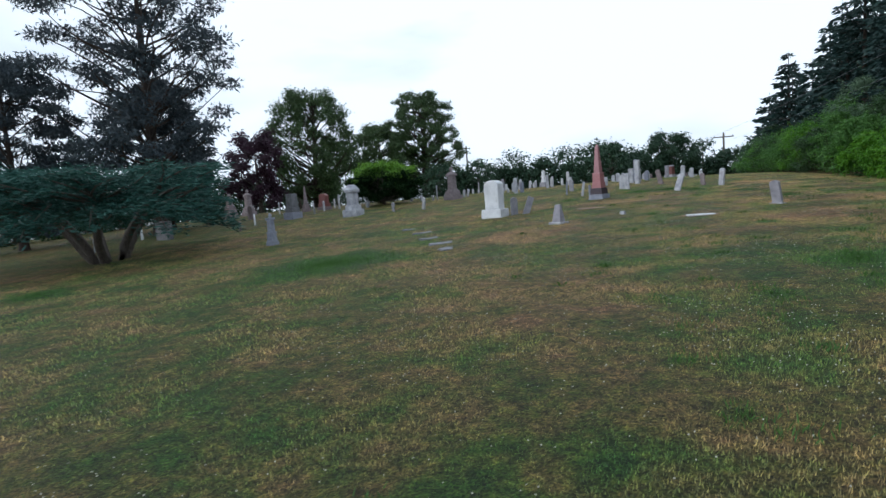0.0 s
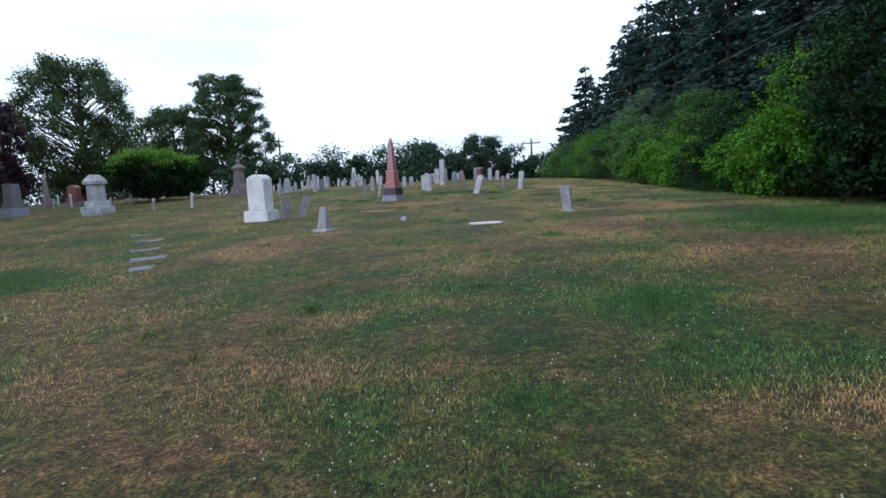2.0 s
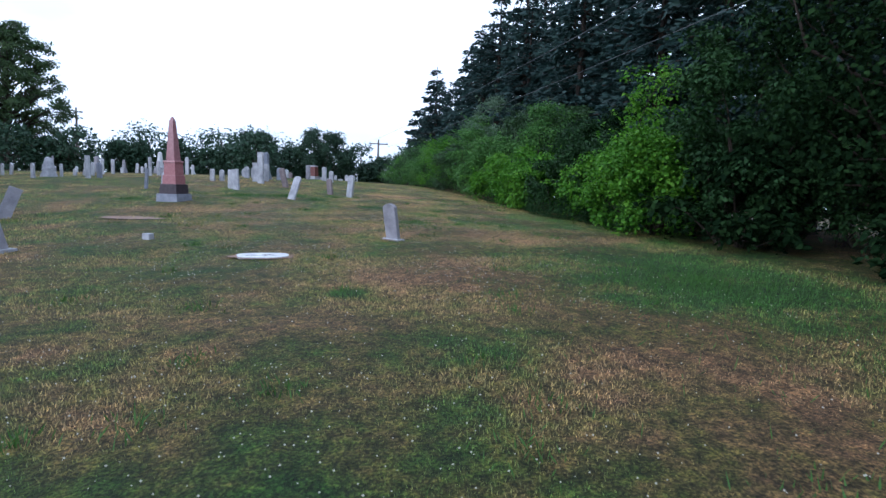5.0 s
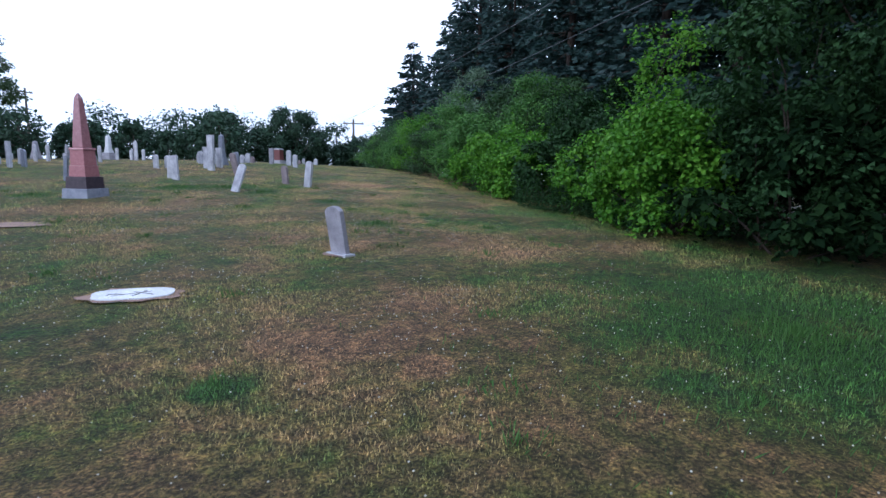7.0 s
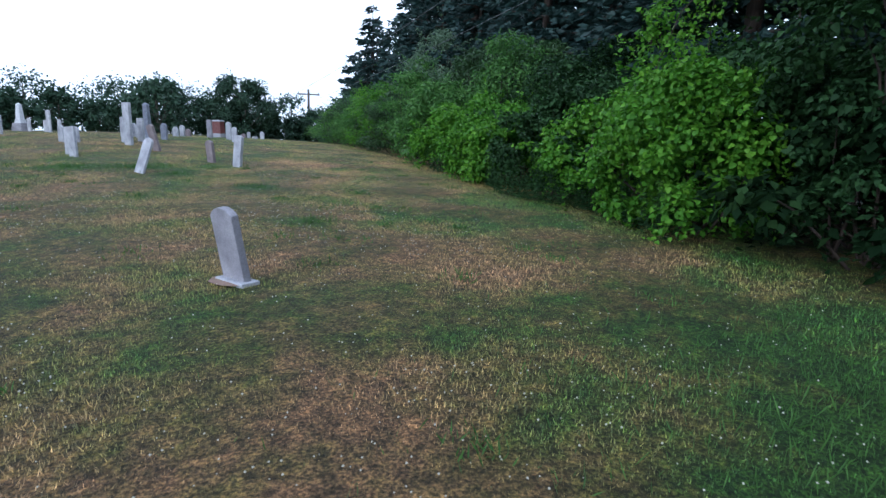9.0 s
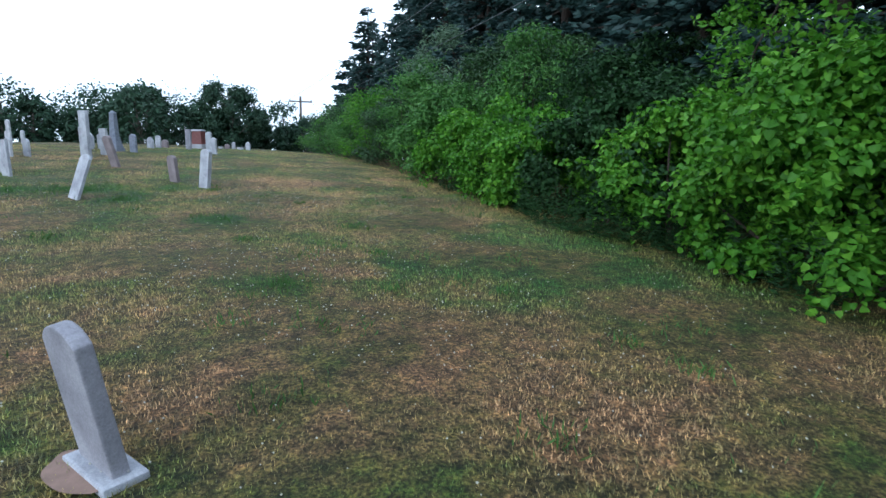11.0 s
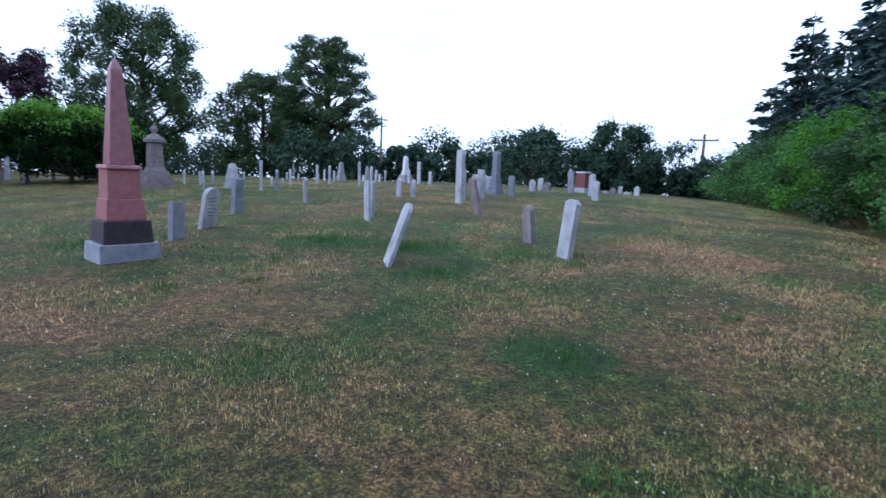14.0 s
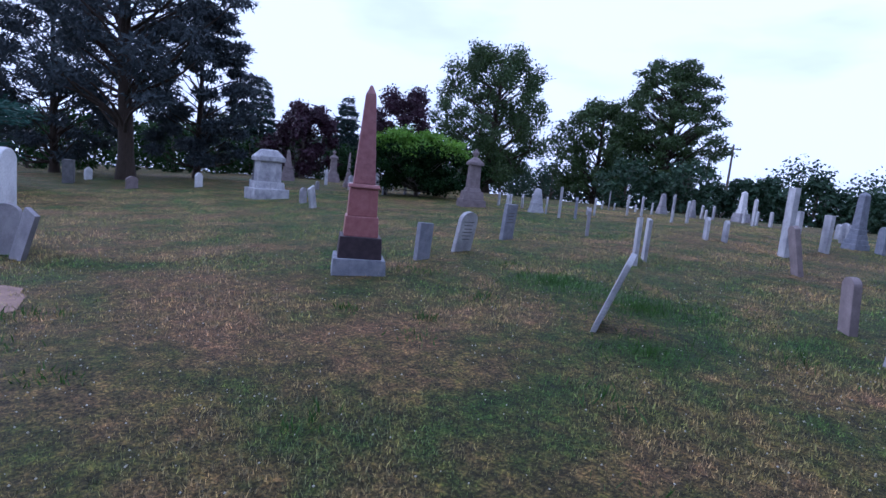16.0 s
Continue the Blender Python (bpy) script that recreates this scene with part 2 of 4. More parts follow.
M_SHRUB = foliage("shrub_leaf", (0.030, 0.090, 0.020), (0.075, 0.180, 0.038), (0.160, 0.310, 0.072), 0.5, 0.3, 0.2)
M_SILVER = foliage("silver_shrub_leaf", (0.050, 0.095, 0.050), (0.095, 0.155, 0.090), (0.190, 0.260, 0.170), 0.55, 0.2, 0.2)
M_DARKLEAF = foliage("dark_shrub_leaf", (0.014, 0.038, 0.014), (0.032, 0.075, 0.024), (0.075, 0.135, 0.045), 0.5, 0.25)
# darker copy of the shrub leaf, with the hedge's shade in its colour
M_DIM = foliage("shaded_shrub_leaf", (0.008, 0.024, 0.008), (0.020, 0.052, 0.016), (0.045, 0.100, 0.030), 0.6, 0.15, 0.12)
# near-black leaf: deep shade is put into its colour
M_SHADE = foliage("shaded_leaf", (0.003, 0.009, 0.004), (0.009, 0.022, 0.008), (0.028, 0.060, 0.018), 0.9, 0.05, 0.03)
M_TUFT = foliage("lush_tuft", (0.030, 0.080, 0.018), (0.055, 0.130, 0.026), (0.095, 0.190, 0.040), 0.6, 0.2)
M_SPRUCE = foliage("spruce_needles", (0.010, 0.026, 0.026), (0.022, 0.050, 0.046), (0.044, 0.084, 0.070), 0.6, 0.1)
M_PINE = foliage("pine_needles", (0.022, 0.032, 0.042), (0.042, 0.058, 0.070), (0.075, 0.098, 0.105), 0.6, 0.06)
M_MAPLE = foliage("maple_leaf", (0.018, 0.042, 0.014), (0.046, 0.086, 0.027), (0.100, 0.150, 0.048), 0.5, 0.2)
M_PURPLE = foliage("purple_maple_leaf", (0.018, 0.008, 0.015), (0.036, 0.014, 0.028), (0.066, 0.028, 0.048), 0.5, 0.15)
# lime leaf brightened to stand for the light on the bush's top
M_LIME = foliage("lit_lime_leaf", (0.060, 0.145, 0.016), (0.135, 0.290, 0.026), (0.220, 0.400, 0.042), 0.5, 0.35)
M_JUNIPER = foliage("juniper_spray", (0.014, 0.050, 0.042), (0.030, 0.095, 0.078), (0.060, 0.150, 0.120), 0.6, 0.1)
M_FARLEAF = foliage("distant_leaf", (0.018, 0.044, 0.026), (0.030, 0.066, 0.036), (0.048, 0.092, 0.046), 0.6, 0.15)
M_HOUSE = plain("white_clapboard", (0.78, 0.80, 0.82), 0.6, vary=0.05)
M_ROOF = plain("grey_shingle", (0.16, 0.16, 0.17), 0.9)
M_PANE = plain("dark_pane", (0.02, 0.025, 0.03), 0.1)
M_POLE = plain("weathered_pole", (0.16, 0.13, 0.11), 0.9)
M_CABLE = plain("dark_cable", (0.06, 0.065, 0.07), 0.6)
M_SOIL = plain("bare_soil", (0.23, 0.150, 0.118), 0.95, vary=0.3)


# ---- mesh helpers ----
def mesh_of(name, verts, faces, mat, smooth=False):
    """verts (n,3) and faces (m,3 or 4) as arrays, straight into a mesh."""
    verts, faces = np.asarray(verts, np.float32), np.asarray(faces, np.int32)
    me = bpy.data.meshes.new(name)
    k = faces.shape[1]
    me.vertices.add(len(verts))
    me.vertices.foreach_set("co", verts.ravel())
    me.loops.add(faces.size)
    me.loops.foreach_set("vertex_index", faces.ravel())
    me.polygons.add(len(faces))
    me.polygons.foreach_set("loop_start", np.arange(0, faces.size, k, dtype=np.int32))
    if smooth:
        me.polygons.foreach_set("use_smooth", np.ones(len(faces), bool))
    me.update(calc_edges=True)
    me.materials.append(mat)
    return me


def part(name, data, mat=None, parent=None, label=""):
    """Links a mesh or bmesh as one object, under a thing if one is given."""
    if isinstance(data, bmesh.types.BMesh):
        me = bpy.data.meshes.new(name)
        data.to_mesh(me)
        data.free()
        me.materials.append(mat)
        data = me
    ob = new(name, data)
    if parent is not None:
        ob.parent = parent
    if label:
        tagged(ob, label)
    return ob


def tubes(lines, sides=7):
    """Tapered tubes: each line is a list of (point, radius)."""
    vs, fs, base = [], [], 0
    for line in lines:
        pts = np.array([p for p, _ in line], float)
        rad = np.array([r for _, r in line], float)
        tan = np.gradient(pts, axis=0)
        tan /= np.linalg.norm(tan, axis=1, keepdims=True) + 1e-9
        ref = np.where(np.abs(tan[:, 2:3]) > 0.9, np.array([[1.0, 0, 0]]), np.array([[0, 0, 1.0]]))
        a = np.cross(tan, ref)
        a /= np.linalg.norm(a, axis=1, keepdims=True) + 1e-9
        b = np.cross(tan, a)
        ang = np.linspace(0, 2 * np.pi, sides, endpoint=False)
        ring = pts[:, None] + rad[:, None, None] * (np.cos(ang)[None, :, None] * a[:, None] + np.sin(ang)[None, :, None] * b[:, None])
        vs.append(ring.reshape(-1, 3))
        n = len(line)
        i, j = np.meshgrid(np.arange(n - 1), np.arange(sides), indexing="ij")
        k = (j + 1) % sides
        fs.append(np.stack([i * sides + j, i * sides + k, (i + 1) * sides + k, (i + 1) * sides + j], -1).reshape(-1, 4) + base)
        base += n * sides
    return np.concatenate(vs), np.concatenate(fs)


def unit(v):
    return v / (np.linalg.norm(v, axis=-1, keepdims=True) + 1e-9)


def leaf_mesh(name, pts, way, length, wide, mat, rng, fold=0.18, face=None, lobed=False):
    """Folded pointed leaves or needle sprays, one island each, starting at pts and growing along way.
    face: the way that the upper sides look; lobed: broad shouldered leaves such as a vine has."""
    n = len(pts)
    way = unit(way)
    if face is None:
        side = unit(np.cross(way, unit(rng.normal(size=(n, 3)))))
    else:
        face = unit(face)
        way = unit(way - face * (way * face).sum(1, keepdims=True))
        side = np.cross(way, face)
    up = np.cross(side, way)
    length = np.broadcast_to(length, (n,))[:, None] * rng.uniform(0.65, 1.25, (n, 1))
    half = length * wide * 0.5
    if lobed:
        lift = up * half * fold * 2
        v = np.stack([pts, pts + way * length * 0.12 + side * half + lift, pts + way * length * 0.62 + side * half * 0.72 + lift,
                      pts + way * length, pts + way * length * 0.62 - side * half * 0.72 + lift, pts + way * length * 0.12 - side * half + lift], 1).reshape(-1, 3)
        q = np.arange(n)[:, None] * 6
        f = np.concatenate([q + [0, 1, 2], q + [0, 2, 3], q + [0, 3, 4], q + [0, 4, 5]], 1).reshape(-1, 3)
        return mesh_of(name, v, f, mat)
    mid = pts + way * length * 0.45
    v = np.stack([pts, mid + side * half + up * half * fold * 2, pts + way * length, mid - side * half + up * half * fold * 2], 1).reshape(-1, 3)
    q = np.arange(n)[:, None] * 4
    f = np.concatenate([q + [0, 1, 2], q + [0, 2, 3]], 1).reshape(-1, 3)
    return mesh_of(name, v, f, mat)


def limb(a, b, r0, r1, rng, bend=0.12, n=5):
    a, b = np.array(a, float), np.array(b, float)
    off = rng.normal(size=3) * np.linalg.norm(b - a) * bend
    return [(a + (b - a) * s + off * math.sin(math.pi * s), r0 + (r1 - r0) * s) for s in np.linspace(0, 1, n)]


def thing(name, x, y, label, category, group="", z=None, rz=0.0, kind=""):
    ob = new(name)
    ob.matrix_world = pose(x, y, gz(x, y) if z is None else z, 0, 0, rz)
    return tagged(ob, label, category, group, kind)


def broadleaf(name, x, y, height, width, label, mat, n_leaf, leaf, seed, clear=0.25, blobs=26, bark_mat=None, group="", trunk=0.03, squash=0.85, category="tree", clump=(0.085, 0.15), wide=0.62, lit_top_mat=None):
    """A tapered trunk, limbs to each clump, and a crown of many small leaves with an uneven outline and gaps."""
    rng = np.random.default_rng(seed)
    t = thing(name, x, y, label, category, group)
    r = height * trunk
    c0, c1 = height * clear, height
    cen = []
    for i in range(blobs):
        s = (i + 0.5) / blobs
        z = c0 + (c1 - c0) * (s ** 0.9) * 0.94
        q = (z - c0) / (c1 - c0)
        reach = width * 0.5 * (math.sin(math.pi * min(1, 0.14 + 0.86 * q)) ** 0.6)
        ang, rr = i * 2.4 + rng.uniform(-0.4, 0.4), reach * math.sqrt(rng.uniform(0.12, 1)) * 0.92
        cen.append((rr * math.cos(ang), rr * math.sin(ang), z))
    cen = np.array(cen)
    rad = width * rng.uniform(*clump, blobs)
    lean = rng.normal(size=2) * 0.03 * height
    top = np.array([lean[0], lean[1], height * 0.86])
    lines = [[(np.array([0, 0, -0.25]), r * 1.5), (np.array([0, 0, height * 0.06]), r), (top * [0.5, 0.5, 0.5], r * 0.7), (top, r * 0.12)]]
    for c in cen:
        z0 = max(height * clear * 0.6, c[2] - np.hypot(c[0], c[1]) * 0.7)
        s = z0 / top[2]
        lines.append(limb((top[0] * s, top[1] * s, z0), c, r * 0.32 * (1 - s * 0.6), r * 0.05, rng))
    tv, tf = tubes(lines)
    part("trunk", mesh_of("trunk", tv, tf, bark_mat or M_BARK, True), parent=t)
    k = rng.choice(blobs, n_leaf, p=rad ** 2 / (rad ** 2).sum())
    d = unit(rng.normal(size=(n_leaf, 3)))
    shell = rng.uniform(0.1, 1.0, n_leaf) ** 0.6 * (1 + 0.25 * (rng.random(n_leaf) < 0.12))
    lump = 1 + 0.25 * np.sin(d[:, 0] * 5 + k) * np.sin(d[:, 1] * 4 + 2 * k) + 0.2 * np.sin(d[:, 2] * 7 + k)
    p = cen[k] + d * (rad[k] * shell * lump)[:, None] * [1, 1, squash]
    way = d + rng.normal(size=d.shape) * 0.8 + [0, 0, -0.25]
    face = d * 0.8 + [0, 0, 0.35] + rng.normal(size=d.shape) * (0.6 if wide > 0.3 else 2.0)
    if lit_top_mat:
        # leaves above a wavy height get the colour of the lit top
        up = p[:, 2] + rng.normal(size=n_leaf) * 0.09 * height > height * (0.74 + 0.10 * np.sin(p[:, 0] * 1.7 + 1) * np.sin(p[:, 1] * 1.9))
        part("lit_upper_crown", leaf_mesh("lit_upper_crown", p[up], way[up], leaf, wide, lit_top_mat, rng, face=face[up]), parent=t)
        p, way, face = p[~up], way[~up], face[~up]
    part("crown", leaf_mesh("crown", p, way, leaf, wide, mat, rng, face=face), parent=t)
    return t


def conifer(name, x, y, height, width, label, mat, n_leaf, leaf, seed, clear=0.08, whorls=16, group="", droop=0.12, gappy=0.0, category="tree", power=0.8, arms=7, narrow=0.16):
    """A straight trunk, whorls of limbs and flat sprays of needles along them."""
    rng = np.random.default_rng(seed)
    t = thing(name, x, y, label, category, group)
    r = height * 0.018
    lines = [[(np.array([0, 0, -0.25]), r * 1.4), (np.array([0, 0, height * 0.3]), r * 0.9), (np.array([0, 0, height]), r * 0.08)]]
    seg = []
    for i in range(whorls):
        q = (i + rng.uniform(-0.3, 0.3)) / whorls
        z = height * (clear + (1 - clear) * max(0, q))
        long = width * 0.5 * (1 - max(0, q)) ** power * (0.25 + 0.75 * min(1, 0.35 + q * 4))
        for a in range(arms):
            if rng.random() < gappy:
                continue
            ang = a * 2 * math.pi / arms + i * 0.9 + rng.uniform(-0.3, 0.3)
            ln = long * rng.uniform(0.6, 1.15) + 0.25
            tip = np.array([math.cos(ang) * ln, math.sin(ang) * ln, z - droop * ln + rng.uniform(-0.2, 0.25) * ln * 0.5])
            base = np.array([0, 0, z])
            lines.append([(base, r * 0.3 * (1 - 0.7 * q)), ((base + tip) / 2 + [0, 0, 0.04 * ln], r * 0.16), (tip, 0.006)])
            seg.append((base, tip, ln))
    tv, tf = tubes(lines, 5)
    part("trunk", mesh_of("trunk", tv, tf, M_STEM, True), parent=t)
    ln = np.array([s[2] for s in seg])
    k = rng.choice(len(seg), n_leaf, p=ln ** 1.3 / (ln ** 1.3).sum())
    a, b = np.array([s[0] for s in seg])[k], np.array([s[1] for s in seg])[k]
    s = rng.uniform(0.12, 1.0, n_leaf) ** 0.8
    side = unit(np.cross(b - a, [0, 0, 1.0]))
    spread = (1.05 - s) * 0.34 * ln[k] + 0.12
    p = a + (b - a) * s[:, None] + side * (rng.uniform(-1, 1, n_leaf) * spread)[:, None] + rng.normal(size=(n_leaf, 3)) * [0.05, 0.05, 0.09]
    way = unit(b - a) + side * rng.normal(size=(n_leaf, 1)) * 0.9 + rng.normal(size=(n_leaf, 3)) * 0.35 + [0, 0, -0.15]
    part("crown", leaf_mesh("crown", p, way, leaf, narrow * 2, mat, rng), parent=t)
    return t


# ---- the ground: one sheet to the horizon ----
def graded(lo, hi, step, far, n):
    mid = np.arange(lo, hi + 1e-6, step)
    out = np.geomspace(step, far, n)
    return np.concatenate([lo - np.cumsum(out)[::-1], mid, hi + np.cumsum(out)])


gx, gy = graded(-14, 17, 0.3, 90, 26), graded(-4, 48, 0.3, 90, 26)
GX, GY = np.meshgrid(gx, gy, indexing="ij")
GZ = ground_z(GX, GY) + 0.012 * np.sin(GX * 2.1 + 1.3 * np.sin(GY * 0.9)) + 0.010 * np.sin(GY * 2.7 + GX * 0.6)
ii, jj = np.meshgrid(np.arange(len(gx) - 1), np.arange(len(gy) - 1), indexing="ij")
w_ = len(gy)
gf = np.stack([ii * w_ + jj, (ii + 1) * w_ + jj, (ii + 1) * w_ + jj + 1, ii * w_ + jj + 1], -1).reshape(-1, 4)
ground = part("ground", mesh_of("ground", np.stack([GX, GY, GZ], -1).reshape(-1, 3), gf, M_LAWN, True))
tagged(ground, "dry mown cemetery lawn, straw-brown and green patches", "lawn", kind="structure")


# ---- gravestones and monuments ----
FACE = -52.0   # the way that most tablets are turned


def box(bm, w, d, z0, z1, top_w=None, top_d=None, cx=0.0, cy=0.0, bevel=0.012):
    """A block from z0 to z1, tapering to top_w x top_d."""
    tw, td = w if top_w is None else top_w, d if top_d is None else top_d
    vs = [bm.verts.new((cx + sx * a / 2, cy + sy * b / 2, z)) for a, b, z in ((w, d, z0), (tw, td, z1)) for sx, sy in ((-1, -1), (1, -1), (1, 1), (-1, 1))]
    fs = [bm.faces.new([vs[i] for i in f]) for f in ((3, 2, 1, 0), (4, 5, 6, 7), (0, 1, 5, 4), (1, 2, 6, 5), (2, 3, 7, 6), (3, 0, 4, 7))]
    if bevel:
        es = {e for f in fs for e in f.edges}
        bmesh.ops.bevel(bm, geom=list(es), offset=bevel, segments=2, affect="EDGES", profile=0.6)
    return bm


def block(name, parent, mat, *args, label="", **kw):
    return part(name, box(bmesh.new(), *args, **kw), mat, parent, label)


def tablet_bm(w, h, d, top, z0=-0.08, bevel=0.008):
    """An upright slab whose head is round, flat, pointed or shouldered."""
    k = w / 2
    if top == "round":
        head = [(k * math.cos(a), h - k * 0.75 + k * 0.75 * math.sin(a)) for a in np.linspace(0, math.pi, 11)]
    elif top == "arc":
        head = [(k * math.cos(a) / math.cos(0.5), h - k * 0.45 * (1 - (math.sin(a) - 0.48) / 0.52)) for a in np.linspace(0.5, math.pi - 0.5, 9)]
    elif top == "shoulder":
        head = [(k, h - k * 0.6), (k * 0.8, h - k * 0.5)] + [(k * 0.72 * math.cos(a), h - k * 0.5 + k * 0.5 * math.sin(a)) for a in np.linspace(0.15, math.pi - 0.15, 9)] + [(-k * 0.8, h - k * 0.5), (-k, h - k * 0.6)]
    elif top == "point":
        head = [(k, h - k * 0.7), (0, h), (-k, h - k * 0.7)]
    else:
        head = [(k, h), (-k, h)]
    ring = [(-k, z0), (k, z0)] + head
    bm = bmesh.new()
    f = bm.faces.new([bm.verts.new((x, -d / 2, z)) for x, z in ring])
    ex = bmesh.ops.extrude_face_region(bm, geom=[f])
    bmesh.ops.translate(bm, verts=[v for v in ex["geom"] if isinstance(v, bmesh.types.BMVert)], vec=(0, d, 0))
    bmesh.ops.recalc_face_normals(bm, faces=bm.faces)
    sharp = [e for e in bm.edges if e.calc_face_angle(0) > 0.6]
    bmesh.ops.bevel(bm, geom=sharp, offset=bevel, segments=2, affect="EDGES", profile=0.6)
    return bm


def tablet(x, y, w, h, top="arc", mat=None, d=None, tilt=0.0, lean=0.0, rz=FACE, base=0.0, name="headstone", look_="weathered grey-white marble headstone standing in mown grass", group="rows of old headstones", writing=False):
    """tilt: degrees forward or back; lean: to its side."""
    mat = mat or M_MARBLE
    d = d or max(0.05, min(0.1, w * 0.2))
    z = gz(x, y)
    t = tagged(new(name), look_, "gravestone", group)
    t.matrix_world = pose(x, y, z, 0, 0, rz)
    slab = part("tablet", tablet_bm(w, h, d, top, z0=-0.12 if not base else base * 0.98), mat, t)
    slab.matrix_local = pose(0, 0, 0, tilt, lean, 0)
    if base:
        block("base", t, mat, w * 1.45, d * 2.6, -0.1, base)
    if writing:
        for i in range(writing):
            line = block("inscription_line", slab, M_SLATE, w * (0.62 - 0.08 * (i % 3)), 0.004, h * 0.74 - i * h * 0.085, h * 0.74 - i * h * 0.085 + h * 0.022, cy=-d / 2 - 0.002, bevel=0)
    return t


def obelisk(x, y, h, w, mats, rz, label, tiers=(0.13, 0.1, 0.1, 0.2), name="obelisk_monument", widths=(1.0, 0.84, 0.66, 0.52), shaft=0.40, top=0.26, lean=0.0):
    """Plinth, base, lower die, die, tapering shaft and pyramid tip."""
    t = thing(name, x, y, label, "monument", rz=rz)
    z = -0.12
    names = ("plinth", "base", "lower_die", "die")
    at = 0.0
    for nm, dz, wd, mt in zip(names, tiers, widths, mats):
        z1 = at + dz * h
        block(nm, t, mt, w * wd, w * wd, z if nm == "plinth" else at, z1, w * wd * 0.94, w * wd * 0.94)
        if nm == "die":
            block("die_cap", t, mt, w * wd * 1.08, w * wd * 1.08, z1 + 0.001, z1 + 0.02 * h, w * wd, w * wd)
            z1 += 0.021 * h
        at = z1
    block("shaft", t, mats[-1], w * shaft, w * shaft, at + 0.001, h * 0.95, w * top, w * top)
    block("tip", t, mats[-1], w * top, w * top, h * 0.95 + 0.001, h, 0.03, 0.03, bevel=0.004)
    return t


def turned(name, parent, mat, prof, sides=16):
    """A turned body from (radius, height) pairs."""
    v, f = tubes([[(np.array([0, 0, z]), r) for r, z in prof]], sides)
    return part(name, mesh_of(name, v, f, mat, True), parent=parent)


def small_column(x, y, h, label, mat, rz=20, w=0.42):
    """A small stepped column with a round cap."""
    t = thing("column_monument", x, y, label, "monument", rz=rz)
    block("plinth", t, mat, w, w, -0.12, h * 0.12, w * 0.95, w * 0.95)
    block("base", t, mat, w * 0.8, w * 0.8, h * 0.12 + 0.001, h * 0.36, w * 0.68, w * 0.68)
    block("collar", t, mat, w * 0.82, w * 0.82, h * 0.36 + 0.001, h * 0.41, w * 0.8, w * 0.8)
    block("shaft", t, mat, w * 0.6, w * 0.6, h * 0.41 + 0.001, h * 0.78, w * 0.52, w * 0.52)
    block("cap", t, mat, w * 0.74, w * 0.74, h * 0.78 + 0.001, h * 0.85, w * 0.7, w * 0.7)
    turned("finial", t, mat, [(w * 0.2, h * 0.85), (w * 0.12, h * 0.88), (w * 0.2, h * 0.93), (w * 0.12, h * 0.98), (0.005, h)])
    return t


def vase_monument(x, y, h, label, mat, rz=20, w=0.9):
    """A stepped die with a hood and an urn finial."""
    t = thing("urn_monument", x, y, label, "monument", rz=rz)
    block("plinth", t, mat, w, w, -0.12, h * 0.13, w * 0.97, w * 0.97)
    block("base", t, mat, w * 0.82, w * 0.82, h * 0.13 + 0.001, h * 0.27, w * 0.74, w * 0.74)
    block("die", t, mat, w * 0.62, w * 0.62, h * 0.27 + 0.001, h * 0.33, w * 0.52, w * 0.52)
    block("shaft", t, mat, w * 0.48, w * 0.48, h * 0.33 + 0.001, h * 0.72, w * 0.42, w * 0.42)
    block("hood", t, mat, w * 0.6, w * 0.6, h * 0.72 + 0.001, h * 0.77, w * 0.58, w * 0.58)
    block("gable", t, mat, w * 0.58, w * 0.58, h * 0.77 + 0.001, h * 0.85, w * 0.2, w * 0.2)
    turned("urn", t, mat, [(w * 0.1, h * 0.85), (w * 0.06, h * 0.87), (w * 0.15, h * 0.92), (w * 0.13, h * 0.95), (w * 0.05, h * 0.97), (w * 0.07, h * 0.985), (0.005, h)])
    return t


# the pink granite obelisk
obelisk(3.86, 25.86, 2.44, 0.71, (M_GRANITE, M_PLUM, M_PINK, M_PINK, M_PINKSHAFT), -27, "tall pink granite obelisk on a dark base and grey plinth",
        tiers=(0.09, 0.115, 0.107, 0.15), widths=(1.0, 0.80, 0.63, 0.54), shaft=0.40, top=0.19)

# the white family monument with its companions
t = thing("family_monument", -0.15, 22.0, "large white marble die on a rough-cut white base", "monument", rz=-18)
b = box(bmesh.new(), 0.95, 0.73, -0.2, 0.34, 0.88, 0.66, bevel=0.03)
bmesh.ops.subdivide_edges(b, edges=b.edges[:], cuts=2, use_grid_fill=True)
for v in b.verts:
    v.co += Vector((noise.noise(v.co * 7), noise.noise(v.co * 7 + Vector((9, 0, 0))), 0)) * 0.02
part("base", b, M_WHITE, t, "rough-cut white stone base")
part("die", tablet_bm(0.64, 1.5, 0.48, "arc", z0=0.345, bevel=0.03), M_WHITE, t)
tablet(0.6, 22.2, 0.36, 0.72, "round", M_GREY, 0.08, rz=58, look_="grey round-headed headstone beside the white monument", group="family plot stones")
tablet(1.05, 22.3, 0.26, 0.72, "flat", M_GREY, 0.07, tilt=-4, lean=22, rz=25, look_="narrow grey headstone leaning over sideways", group="family plot stones")
t = tagged(new("wedge_marker"), "grey granite wedge marker on a low light base", "gravestone", "family plot stones")
t.matrix_world = pose(2.72, 18.0, gz(2.72, 18.0), 0, 0, -35)
block("base", t, M_MARBLE, 0.50, 0.42, -0.1, 0.045)
block("wedge", t, M_GREY, 0.34, 0.26, 0.046, 0.60, 0.20, 0.07)
t = tagged(new("corner_marker"), "small low white stone corner marker in the grass", "grave marker")
